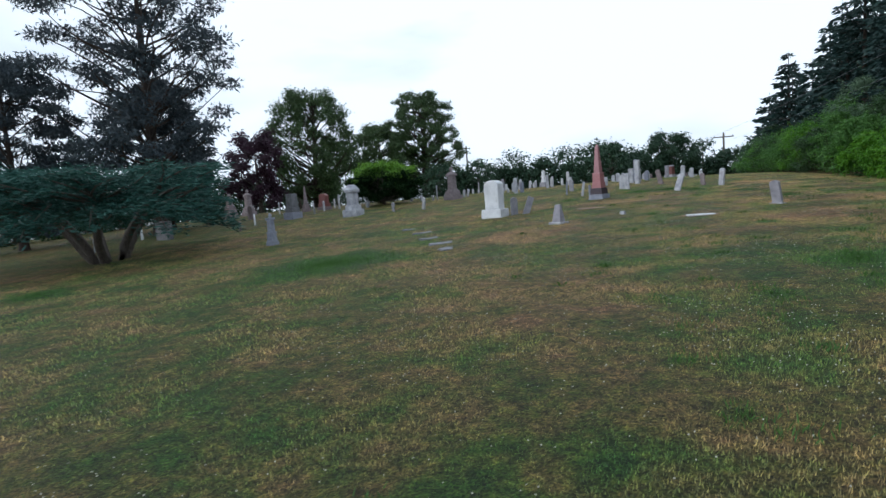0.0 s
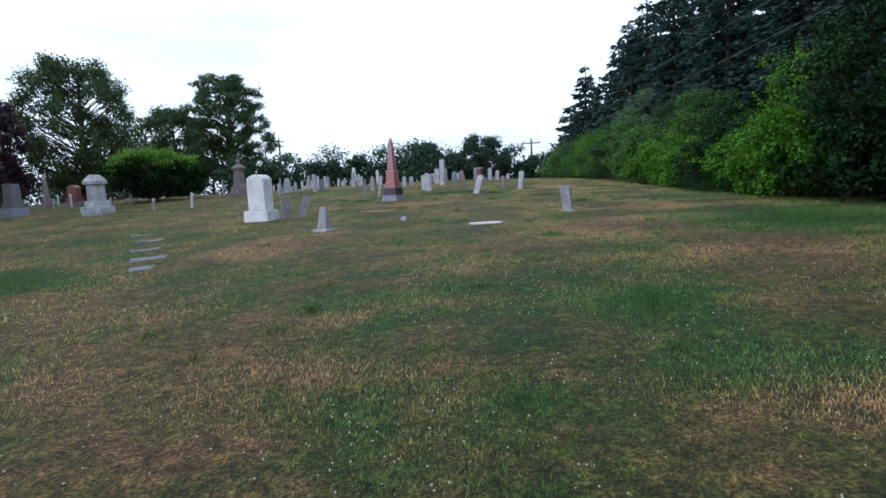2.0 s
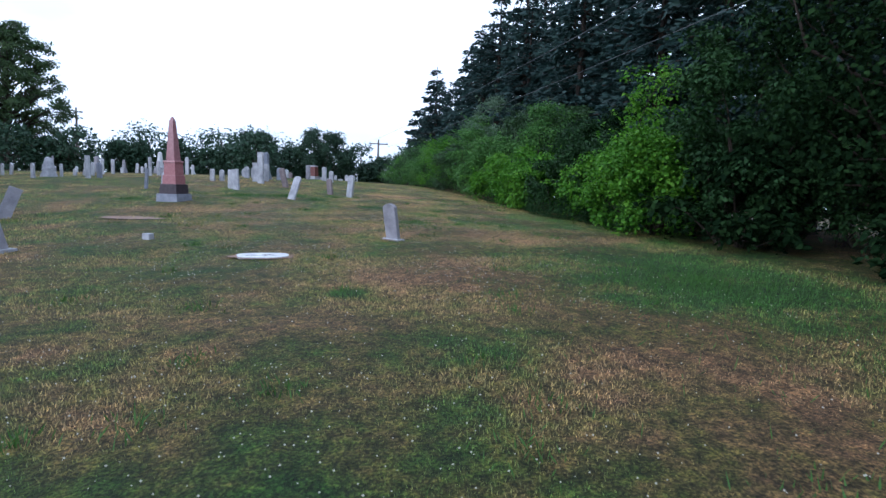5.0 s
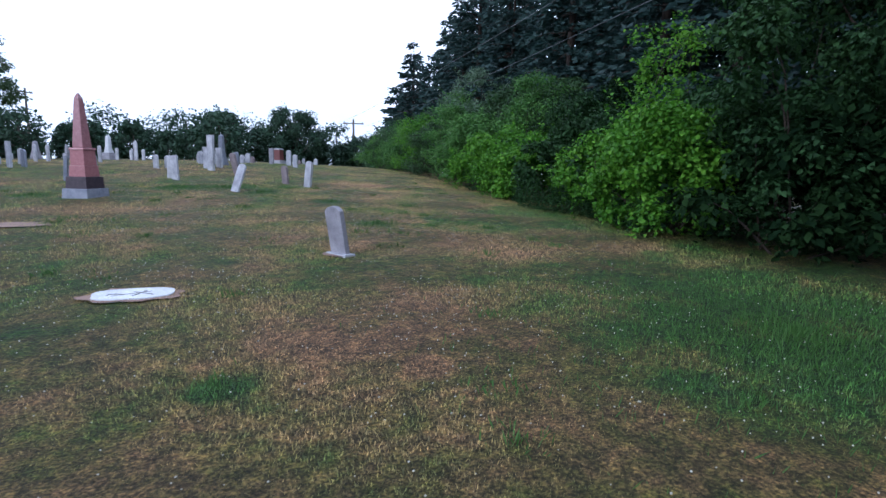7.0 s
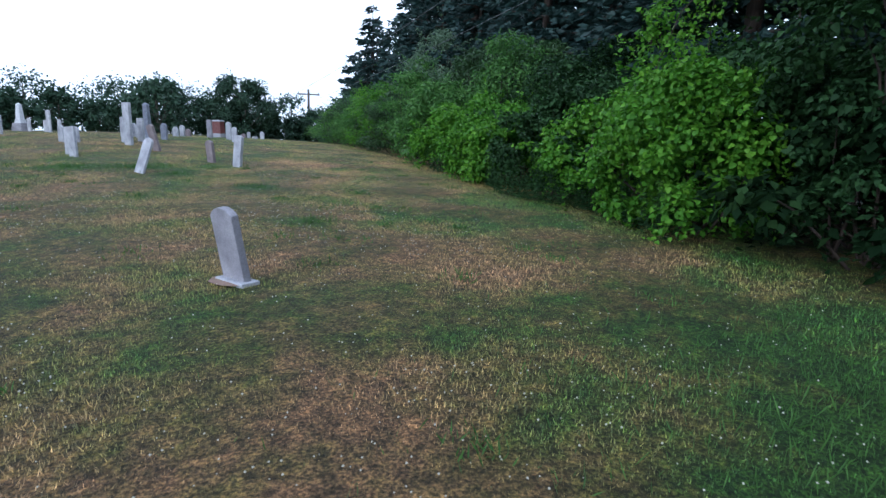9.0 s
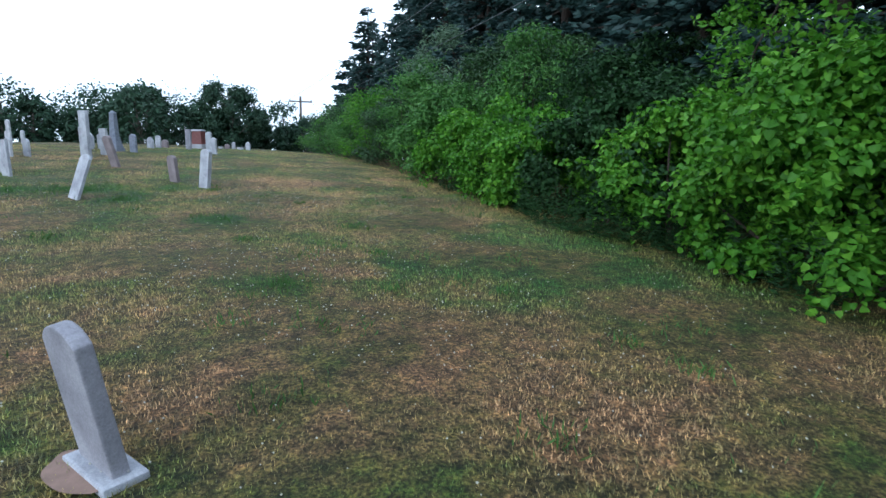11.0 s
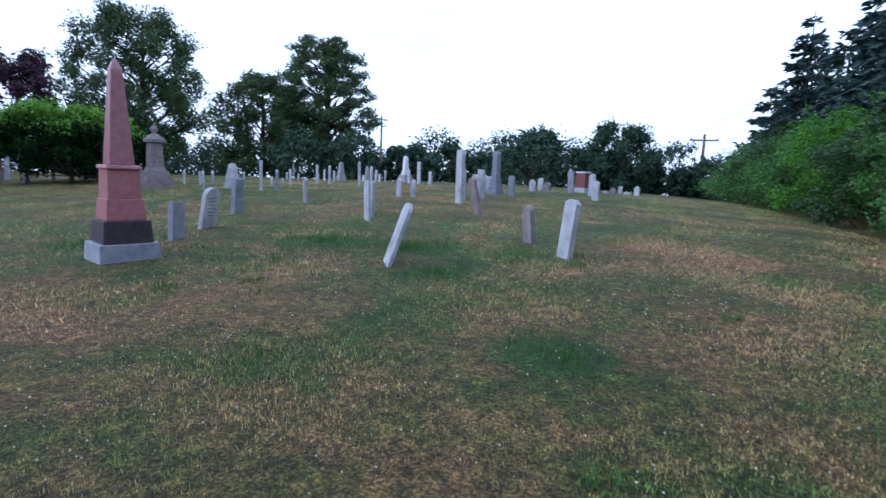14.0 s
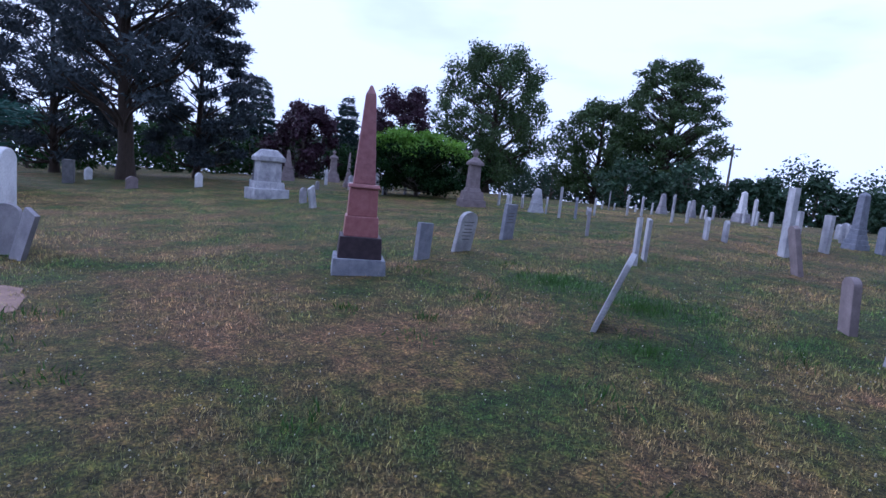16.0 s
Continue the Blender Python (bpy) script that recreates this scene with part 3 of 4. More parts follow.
t.matrix_world = pose(4.7, 18.8, gz(4.7, 18.8), 0, 0, -30)
block("post", t, M_MARBLE, 0.17, 0.13, -0.15, 0.11, 0.15, 0.12)


def flat_slab(x, y, w, d, rz, label, mat, sink=0.02):
    t = tagged(new("ledger_slab"), label, "grave slab")
    t.matrix_world = pose(x, y, gz(x, y) - sink, 1.0, 0, rz)
    rim = bmesh.new()
    bmesh.ops.create_circle(rim, cap_ends=True, segments=24, radius=1.0)
    for v in rim.verts:
        v.co = Vector((v.co.x * w * 0.63, v.co.y * d * 0.74, 0.03)) * (1 + 0.3 * noise.noise(v.co * 2.5 + Vector((x, y, 0))))
        v.co.z = sink + 0.012
    part("soil_rim", rim, M_SOIL, t, "bare dry soil round the slab")
    bm = bmesh.new()
    ring = []
    for i in range(28):
        a = 2 * math.pi * i / 28
        ca, sa = math.cos(a), math.sin(a)
        r = (abs(ca) ** 3.2 + abs(sa) ** 3.2) ** (-1 / 3.2) * (1 + 0.10 * noise.noise(Vector((ca * 2, sa * 2, x))))
        ring.append(bm.verts.new((ca * r * w / 2, sa * r * d / 2, 0.045)))
    top = bm.faces.new(ring)
    ex = bmesh.ops.extrude_face_region(bm, geom=[top])
    bmesh.ops.translate(bm, verts=[v for v in ex["geom"] if isinstance(v, bmesh.types.BMVert)], vec=(0, 0, -0.1))
    bmesh.ops.recalc_face_normals(bm, faces=bm.faces)
    part("slab", bm, mat, t)
    for cx, ang, ln in ((-0.02, 20, 0.5), (0.13, -38, 0.34), (0.08, 62, 0.3), (-0.2, -15, 0.24), (-0.27, 40, 0.14)):
        block("stain_streak", t, M_SLATE, w * ln, d * 0.045, 0.0452, 0.0468, bevel=0).matrix_local = pose(cx * w, -0.04 * d, 0, 0, 0, ang)
    return t


flat_slab(6.72, 16.78, 0.74, 0.42, 2, "white marble slab lying flat in the dry grass", M_WHITE)
flat_slab(3.7, 22.0, 1.1, 0.45, -8, "sunken pale slab lying flat in the grass", M_GREY, 0.036)

# the nearest small headstone on its footing
t = tagged(new("headstone"), "small grey headstone tilted back on a white footing with bare soil", "gravestone")
t.matrix_world = pose(8.99, 18.22, gz(8.99, 18.22), 0, 0, -58)
block("footing", t, M_MARBLE, 0.42, 0.19, -0.08, 0.02, bevel=0.015)
sl = part("tablet", tablet_bm(0.32, 0.66, 0.075, "arc", z0=-0.05, bevel=0.01), M_GREY, t)
sl.matrix_local = pose(0, 0, 0.02, 8, -3, 0)
bm = bmesh.new()
bmesh.ops.create_circle(bm, cap_ends=True, segments=30, radius=0.21)
for v in bm.verts:
    v.co *= 1.0 + 0.4 * noise.noise(v.co * 5)
    v.co.y = v.co.y * 0.55 - 0.06
part("bare_soil", bm, M_SOIL, t, "patch of bare reddish soil").matrix_local = pose(-0.04, -0.03, 0.004)

# near group on the lawn
tablet(7.18, 26.55, 0.40, 0.80, "arc", M_MARBLE, 0.05, tilt=-19, lean=2, rz=-60, look_="white marble headstone leaning far to one side")
tablet(9.19, 27.85, 0.26, 0.78, "arc", M_MARBLE, 0.085, tilt=-4, lean=4, look_="thick white headstone with a rounded top leaning slightly")
tablet(8.59, 28.78, 0.25, 0.58, "round", M_BROWN, 0.08, tilt=3, lean=-4, look_="small brownish round-headed headstone")
tablet(5.2, 30.3, 0.36, 0.78, "flat", M_MARBLE, 0.06, lean=-4, look_="thin white marble headstone with a flat top")
tablet(4.95, 31.0, 0.36, 0.72, "flat", M_MARBLE, 0.06, lean=3, look_="thin white marble headstone with a flat top")
tablet(3.41, 27.25, 0.27, 0.58, "flat", M_GRANITE, 0.09, lean=3, rz=96, look_="short blue-grey headstone with a flat top")
tablet(3.0, 28.4, 0.42, 0.72, "round", M_MARBLE, 0.08, tilt=9, lean=2, rz=98, look_="white round-headed marble headstone with carved lines", writing=6)
tablet(2.1, 30.4, 0.34, 0.75, "flat", M_GRANITE, 0.09, tilt=4, rz=96, look_="blue-grey flat-topped headstone in the grass", writing=4)
tablet(7.0, 32.1, 0.30, 0.82, "arc", M_BROWN, 0.08, tilt=10, lean=-8, look_="brownish headstone leaning backwards")
tablet(5.9, 34.55, 0.38, 1.40, "flat", M_MARBLE, 0.10, look_="tall narrow weathered marble slab")
tablet(5.6, 35.9, 0.40, 0.90, "flat", M_MARBLE)
tablet(6.05, 36.4, 0.38, 0.86, "flat", M_MARBLE)
obelisk(6.0, 38.8, 1.44, 0.44, (M_GRANITE, M_GRANITE, M_GRANITE, M_GRANITE, M_GRANITE), -30, "blue-grey granite obelisk on stepped base",
        tiers=(0.10, 0.08, 0.08, 0.08), widths=(1.0, 0.85, 0.72, 0.62), shaft=0.52, top=0.4)
tablet(6.65, 38.2, 0.36, 0.66, "round", M_GRANITE)
tablet(4.9, 40.4, 0.40, 0.62, "arc", M_MARBLE)
tablet(5.25, 40.6, 0.40, 0.58, "arc", M_MARBLE)
tablet(4.6, 42.4, 0.34, 0.48, "round", M_MARBLE)
tablet(5.5, 40.2, 0.40, 0.56, "round", M_MARBLE)
tablet(6.75, 42.5, 0.40, 0.46, "shoulder", M_MARBLE)
tablet(7.0, 43.1, 0.34, 0.54, "arc", M_MARBLE)
tablet(7.2, 43.8, 0.44, 0.36, "arc", M_BROWN, look_="low brown stone headstone in the grass")
tablet(8.25, 42.3, 0.34, 0.86, "flat", M_GREY, look_="tall grey stone with a flat top")
t = thing("granite_monument", 8.62, 44.0, "red polished granite block on a pale base", "monument", rz=-40)
block("base", t, M_MARBLE, 0.70, 0.5, -0.12, 0.2)
block("die", t, M_RED, 0.56, 0.36, 0.201, 0.80, 0.5, 0.32)
block("cap", t, M_MARBLE, 0.56, 0.38, 0.801, 0.87, 0.5, 0.32)
tablet(9.1, 40.6, 0.34, 0.80, "arc", M_MARBLE)
tablet(9.15, 44.4, 0.18, 0.16, "flat", M_MARBLE)
tablet(9.55, 44.8, 0.30, 0.12, "flat", M_MARBLE)
tablet(9.85, 45.4, 0.34, 0.24, "arc", M_BROWN, look_="low brown stone headstone in the grass")
tablet(10.15, 45.6, 0.24, 0.36, "arc", M_MARBLE)
tablet(10.45, 45.2, 0.40, 0.12, "flat", M_MARBLE)
tablet(10.8, 44.8, 0.30, 0.42, "point", M_MARBLE)

# the crowded rows past the crest
tablet(-6.9, 38.9, 0.34, 0.56, "arc")
tablet(-3.6, 36.1, 0.36, 0.66, "round")
tablet(-5.7, 38.4, 0.32, 0.56, "arc", lean=8)
tablet(-5.6, 39.0, 0.34, 0.56, "flat", lean=24, look_="marble headstone leaning steeply")
obelisk(-3.5, 37.5, 0.9, 0.5, (M_MARBLE,) * 5, -30, "squat pale marble obelisk", tiers=(0.1, 0.1, 0.1, 0.1), widths=(1.0, 0.9, 0.8, 0.75), shaft=0.7, top=0.4)
tablet(-3.0, 37.5, 0.28, 0.60, "arc")
tablet(-1.65, 36.6, 0.40, 1.02, "flat", M_MARBLE, look_="tall flat-topped marble headstone")
tablet(-1.3, 37.0, 0.42, 0.70, "arc", M_GRANITE)
tablet(-3.0, 39.2, 0.34, 0.34, "arc")
tablet(-2.7, 39.5, 0.28, 0.30, "round", lean=10)
tablet(-2.3, 39.4, 0.34, 0.66, "arc", lean=6)
tablet(-7.0, 46.5, 0.32, 0.42, "arc")
tablet(-6.6, 47.0, 0.32, 0.36, "arc")
tablet(-6.4, 46.2, 0.20, 0.95, "flat", M_GREY, look_="slender grey stone shaft")
tablet(-2.6, 42.0, 0.32, 0.84, "arc")
tablet(-2.2, 42.4, 0.32, 0.82, "arc")
tablet(-5.5, 47.2, 0.34, 0.36, "round")
tablet(-4.9, 46.8, 0.30, 0.62, "arc")
tablet(-4.0, 46.2, 0.30, 0.56, "arc")
obelisk(-4.7, 48.3, 1.05, 0.45, (M_GREY,) * 5, -30, "grey stone obelisk under the tree", tiers=(0.12, 0.1, 0.1, 0.1), widths=(1.0, 0.9, 0.8, 0.7), shaft=0.6, top=0.4)
tablet(0.0, 40.8, 0.30, 0.98, "arc")
tablet(0.3, 41.3, 0.30, 0.80, "arc")
tablet(-3.2, 48.0, 0.32, 0.36, "arc")
obelisk(-3.2, 48.5, 0.85, 0.3, (M_GREY,) * 5, -30, "small grey obelisk among the rows", tiers=(0.1, 0.1, 0.1, 0.1), widths=(1.0, 0.9, 0.8, 0.7), shaft=0.6, top=0.4)
tablet(-2.2, 47.4, 0.34, 0.62, "flat", lean=12)
tablet(-1.8, 47.0, 0.30, 0.44, "arc")
tablet(-1.7, 47.5, 0.28, 0.64, "arc")
obelisk(-1.2, 49.2, 1.45, 0.62, (M_GREY, M_GREY, M_WHITE, M_WHITE, M_WHITE), -30, "white marble obelisk on a grey base",
        tiers=(0.16, 0.12, 0.05, 0.05), widths=(1.0, 0.9, 0.62, 0.56), shaft=0.46, top=0.3)
tablet(-0.4, 47.6, 0.30, 0.68, "arc")
tablet(1.2, 44.6, 0.34, 1.05, "arc")
tablet(1.3, 46.0, 0.30, 0.62, "arc")
tablet(0.6, 46.4, 0.30, 0.58, "arc")
tablet(2.2, 33.0, 0.36, 0.66, "arc", M_GREY)
tablet(3.7, 35.75, 0.34, 0.56, "arc")
tablet(4.1, 35.9, 0.34, 0.52, "arc")
tablet(9.3, 38.0, 0.30, 0.62, "arc")

# the far side of the lawn, under the trees
t = thing("capped_monument", -10.4, 30.0, "large pale granite monument with a heavy cap and two-step base", "monument", rz=96)
block("plinth", t, M_MARBLE, 1.5, 0.95, -0.12, 0.40, bevel=0.025)
block("base", t, M_MARBLE, 1.22, 0.70, 0.401, 0.68, 1.16, 0.64)
block("die", t, M_MARBLE, 0.98, 0.46, 0.681, 1.50, 0.94, 0.44)
block("cap", t, M_MARBLE, 1.16, 0.64, 1.501, 1.66, 1.2, 0.68, bevel=0.03)
block("cap_top", t, M_MARBLE, 1.2, 0.68, 1.661, 1.98, 0.6, 0.3, bevel=0.05)
t.scale = (0.93, 0.93, 0.93)
vase_monument(-6.0, 36.5, 2.25, "tall brownish-grey stepped monument with an urn finial", M_BROWN, -25, 0.95)
small_column(-8.8, 19.2, 1.3, "small bluish-grey stepped column with a round finial", M_GRANITE, -15, 0.38)
tablet(-8.0, 30.4, 0.40, 0.56, "round", M_GREY, lean=6)
tablet(-5.9, 29.8, 0.36, 0.72, "flat", M_MARBLE, lean=20, look_="thin white headstone leaning over in the grass")
obelisk(-24.3, 36.6, 2.0, 0.9, (M_BROWN,) * 5, -20, "pinkish-brown stone obelisk under the pines", tiers=(0.14, 0.1, 0.1, 0.1), widths=(1.0, 0.9, 0.8, 0.7), shaft=0.5, top=0.2)
tablet(-20.3, 33.7, 0.62, 1.0, "shoulder", M_BROWN, 0.2, look_="broad brown headstone under the trees", rz=-20)
vase_monument(-25.4, 40.4, 2.25, "brownish stepped monument with a finial under the trees", M_BROWN, -20, 0.95)
tablet(-20.4, 37.4, 0.34, 0.92, "arc", M_MARBLE)
t = thing("block_monument", -15.5, 31.5, "tall dark blue-grey stone block on a stepped base", "monument", rz=-20)
block("plinth", t, M_GRANITE, 0.95, 0.8, -0.12, 0.42)
block("base", t, M_SLATE, 0.76, 0.62, 0.421, 0.72, 0.7, 0.58)
block("die", t, M_SLATE, 0.62, 0.5, 0.721, 1.62, 0.58, 0.46)
obelisk(-18.2, 37.7, 2.0, 0.55, (M_BROWN,) * 5, -20, "slim brown obelisk in front of dark trees", tiers=(0.12, 0.1, 0.08, 0.08), widths=(1.0, 0.8, 0.66, 0.5), shaft=0.4, top=0.16)
tablet(-17.6, 37.8, 0.36, 0.66, "arc", M_MARBLE)
t = thing("rounded_monument", -17.1, 38.6, "red granite round-topped monument on two pale steps", "monument", rz=-20)
block("plinth", t, M_BROWN, 1.1, 0.6, -0.12, 0.24)
block("base", t, M_RED, 0.9, 0.5, 0.241, 0.5)
part("die", tablet_bm(0.76, 1.26, 0.36, "arc", z0=0.501, bevel=0.02), M_RED, t)
tablet(-16.9, 39.9, 0.34, 0.76, "arc")
tablet(-15.5, 38.0, 0.42, 1.06, "round")
tablet(-13.2, 38.3, 0.32, 1.0, "arc", lean=6)
tablet(-13.7, 39.5, 0.34, 0.5, "arc")
tablet(-9.4, 39.6, 0.36, 0.52, "arc", lean=-12)
tablet(-8.0, 38.3, 0.30, 0.38, "arc")
tablet(-7.7, 38.3, 0.20, 1.04, "flat", M_GREY, look_="slender grey stone shaft")
tablet(-10.4, 40.2, 0.40, 0.82, "arc", lean=-4)
tablet(-16.1, 36.7, 0.46, 0.76, "arc")
tablet(-15.7, 34.6, 0.34, 0.44, "arc", M_GREY)
tablet(-13.6, 36.4, 0.34, 0.44, "arc")
tablet(-12.5, 36.6, 0.50, 0.84, "shoulder", M_MARBLE)
tablet(-16.8, 29.2, 0.46, 0.66, "shoulder", M_WHITE)
tablet(-21.8, 25.4, 0.42, 0.62, "point", M_WHITE)
tablet(-20.0, 20.8, 0.5, 0.7, "arc", M_MARBLE)
tablet(-15.7, 26.3, 0.6, 0.5, "arc", M_BROWN, look_="low broad brown headstone under the trees")
tablet(-19.2, 24.4, 0.9, 1.0, "flat", M_SLATE, 0.4, look_="broad dark stone block under the juniper", rz=-10)


def step_stone(x, y, w, d, rz):
    bm = box(bmesh.new(), w, d, -0.1, 0.03, w * 0.96, d * 0.92, bevel=0.02)
    bmesh.ops.subdivide_edges(bm, edges=bm.edges[:], cuts=1, use_grid_fill=True)
    for v in bm.verts:
        v.co += Vector((noise.noise(v.co * 5 + Vector((x, y, 0))), noise.noise(v.co * 5 + Vector((y, 0, x))), noise.noise(v.co * 6))) * 0.055
    ob = part("stepping_stone", bm, M_FIELD)
    ob.matrix_world = pose(x, y, gz(x, y), 0, 0, rz)
    return tagged(ob, "flat grey fieldstone step set in the sloping lawn", "stepping stone", "stone steps in the lawn")


step_stone(0.1, 14.3, 0.6, 0.46, 40)
step_stone(-0.55, 15.6, 0.72, 0.4, 22)
step_stone(-1.4, 17.1, 0.66, 0.34, 35)
step_stone(-2.25, 18.9, 0.75, 0.3, 27)
step_stone(-3.35, 20.5, 0.6, 0.34, 38)

# ---- trees and shrubs ----
# the dense hedge along the east side: vines and shrubs in front, saplings behind
def hedge_shrub(name, x, y, height, width, label, mat, n_leaf, leaf, seed, wide=0.62, stems=6, lobed=False, upright=0.0):
    """Several stems from one root and a mound of leafy boughs, each a dome of leaves that lie like shingles, with dark gaps between."""
    rng = np.random.default_rng(seed)
    t = thing(name, x, y, label, "shrub", "hedge along the lawn")
    n = int(20 + 11 * height)
    q = rng.uniform(0.0, 1, n) ** 0.8
    a = rng.uniform(0, 2 * math.pi, n)
    reach = width * 0.5 * (1 - (q * (1 - 0.5 * upright)) ** 2.6) ** 0.5 * rng.uniform(0.45, 1.0, n)
    cen = np.stack([np.cos(a) * reach, np.sin(a) * reach, height * (0.10 + 0.82 * q)], 1)
    rad = rng.uniform(0.12, 0.42, n) * (0.7 + 0.1 * width)
    for i in range(stems):
        tip = cen[rng.integers(0, n)]
        b0 = rng.uniform(0, 2 * math.pi)
        tv, tf = tubes([limb((math.cos(b0) * 0.2, math.sin(b0) * 0.2, -0.15), tip, 0.024, 0.006, rng)], 5)
        part("stem", mesh_of("stem", tv, tf, M_STEM, True), parent=t)
    k = rng.choice(n, n_leaf, p=rad ** 2 / (rad ** 2).sum())
    d = unit(rng.normal(size=(n_leaf, 3)) + [0, 0, 0.35])
    bump = 1 + 0.22 * np.sin(d[:, 0] * 5 + k) * np.sin(d[:, 1] * 5 + 2 * k)
    p = cen[k] + d * (rad[k] * bump * rng.uniform(0.2, 1.25, n_leaf) ** 0.7)[:, None] * [1, 1, 0.75]
    face = d * 0.75 + [-0.1, 0, 0.6] + rng.normal(size=d.shape) * 0.62
    way = d * [1, 1, 0.2] + rng.normal(size=d.shape) * 0.5 + [0, 0, -0.75]
    # long shoots that break the outline, with leaves along them
    ns, per = 70, 15
    s0 = cen[rng.integers(0, n, ns)]
    out = unit(s0 * [1, 1, 0] + rng.normal(size=(ns, 3)) * 0.5) * rng.uniform(0.35, 0.85, (ns, 1)) + np.stack([0 * s0[:, 0], 0 * s0[:, 0], rng.uniform(-0.3, 0.7, ns)], 1)
    u = np.tile(np.linspace(0.3, 1, per), ns)[:, None]
    sp = np.repeat(s0, per, 0) + np.repeat(out, per, 0) * u - np.array([0, 0, 0.25]) * u ** 2 + rng.normal(size=(ns * per, 3)) * 0.03
    sw = np.repeat(out, per, 0) * 0.6 + rng.normal(size=(ns * per, 3)) * 0.6 + [0, 0, -0.2]
    p, way = np.concatenate([p, sp]), np.concatenate([way, sw])
    face = np.concatenate([face, rng.normal(size=sp.shape) * 0.5 + [0, 0, 0.8]])
    keep = (p[:, 2] > 0.02) & (p[:, 0] + x > 13.85 + 0.3 * np.sin((p[:, 1] + y) * 1.3) - 0.2 * np.minimum(p[:, 2], 1.5))
    part("foliage", leaf_mesh("foliage", p[keep], way[keep], leaf, wide, mat, rng, face=face[keep], lobed=lobed), parent=t)
    return t


def row(x0, y0, y1, step, heights, widths, mats, n_leaf, leaf, label, name, seed, wide=0.62, swell=0.0, low=1.0, lobed=False):
    rng = np.random.default_rng(seed)
    y, i = y0, 0
    while y < y1:
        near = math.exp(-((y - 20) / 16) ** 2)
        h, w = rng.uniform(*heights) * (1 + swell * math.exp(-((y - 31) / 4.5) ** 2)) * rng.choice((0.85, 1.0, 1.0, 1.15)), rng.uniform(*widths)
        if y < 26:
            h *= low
        # towards the south end the leaf colour itself is darkened for shade
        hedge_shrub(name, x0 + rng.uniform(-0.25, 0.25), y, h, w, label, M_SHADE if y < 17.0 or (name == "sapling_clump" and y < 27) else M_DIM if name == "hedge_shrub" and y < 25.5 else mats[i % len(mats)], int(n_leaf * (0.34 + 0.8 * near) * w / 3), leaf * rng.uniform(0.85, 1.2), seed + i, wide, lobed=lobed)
        y += step * rng.uniform(0.8, 1.2)
        i += 1


# one tangle in four takes the leaf with shade in its colour
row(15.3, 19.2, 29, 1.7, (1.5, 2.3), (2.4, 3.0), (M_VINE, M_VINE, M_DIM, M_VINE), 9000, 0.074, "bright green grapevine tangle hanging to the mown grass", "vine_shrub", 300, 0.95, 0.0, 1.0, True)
row(15.4, 30, 50, 2.3, (1.9, 2.7), (2.6, 3.4), (M_SHRUB, M_SHRUB, M_DARKLEAF, M_VINE), 9500, 0.085, "leafy green shrub at the foot of the hedge", "hedge_shrub", 340, 0.6, 0.25)
row(16.9, 17.5, 56, 2.6, (2.5, 3.4), (3.0, 4.0), (M_SHRUB, M_DARKLEAF, M_SILVER, M_SHRUB), 8000, 0.095, "dense green deciduous shrub in the hedge", "hedge_shrub", 500, 0.55, 0.45, 0.9)
hedge_shrub("vine_shrub", 15.4, 19.4, 2.4, 1.7, "tall vine-grown sapling with broad bright leaves", M_VINE, 5000, 0.078, 641, 0.95, 6, True, 1.0)
# the next two also carry the trees' shade in their leaf colour
hedge_shrub("hedge_shrub", 15.7, 17.2, 3.8, 2.6, "shrub under the overhanging trees, their shade put into its leaf colour", M_DIM, 6000, 0.09, 642, 0.7, 6, True, 1.0)
hedge_shrub("hedge_shrub", 16.5, 18.0, 4.8, 2.5, "tall green sapling at the end of the bright vines, darkened for shade", M_DIM, 6000, 0.10, 643, 0.75, 6, True, 1.0)
hedge_shrub("hedge_shrub", 16.6, 21.3, 4.5, 1.6, "slim bright yellow-green sapling rising above the hedge", M_VINE, 2100, 0.10, 640, 0.7, 4, False, 1.0)
row(18.6, 14, 62, 3.6, (3.4, 4.6), (4.0, 5.0), (M_DARKLEAF, M_SHRUB), 5000, 0.12, "tall dark green sapling clump behind the hedge", "sapling_clump", 700, 0.5)


def tall_weeds():
    """Dark upright weeds along the foot of the vines."""
    rng = np.random.default_rng(73)
    m, per = 420, 26
    wy = rng.uniform(18.5, 27.5, m)
    wx = 14.35 + 0.3 * np.sin(wy * 1.3) + np.abs(rng.normal(size=m)) * 0.3
    h = rng.uniform(0.4, 1.0, m)
    q = np.tile(np.linspace(0.05, 1, per), m)[:, None]
    base = np.stack([wx, wy, ground_z(wx, wy)], 1)
    top = np.stack([rng.normal(size=m) * 0.1 - 0.05, rng.normal(size=m) * 0.1, h], 1)
    at = np.repeat(base, per, 0) + np.repeat(top, per, 0) * q
    out = rng.normal(size=at.shape) * [1, 1, 0.2] + [0, 0, 0.25]
    # weeds share the hedge leaf that has shade in its colour
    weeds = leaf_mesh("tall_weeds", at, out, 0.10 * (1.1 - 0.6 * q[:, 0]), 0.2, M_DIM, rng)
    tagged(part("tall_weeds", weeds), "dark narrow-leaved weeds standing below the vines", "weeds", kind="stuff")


tall_weeds()

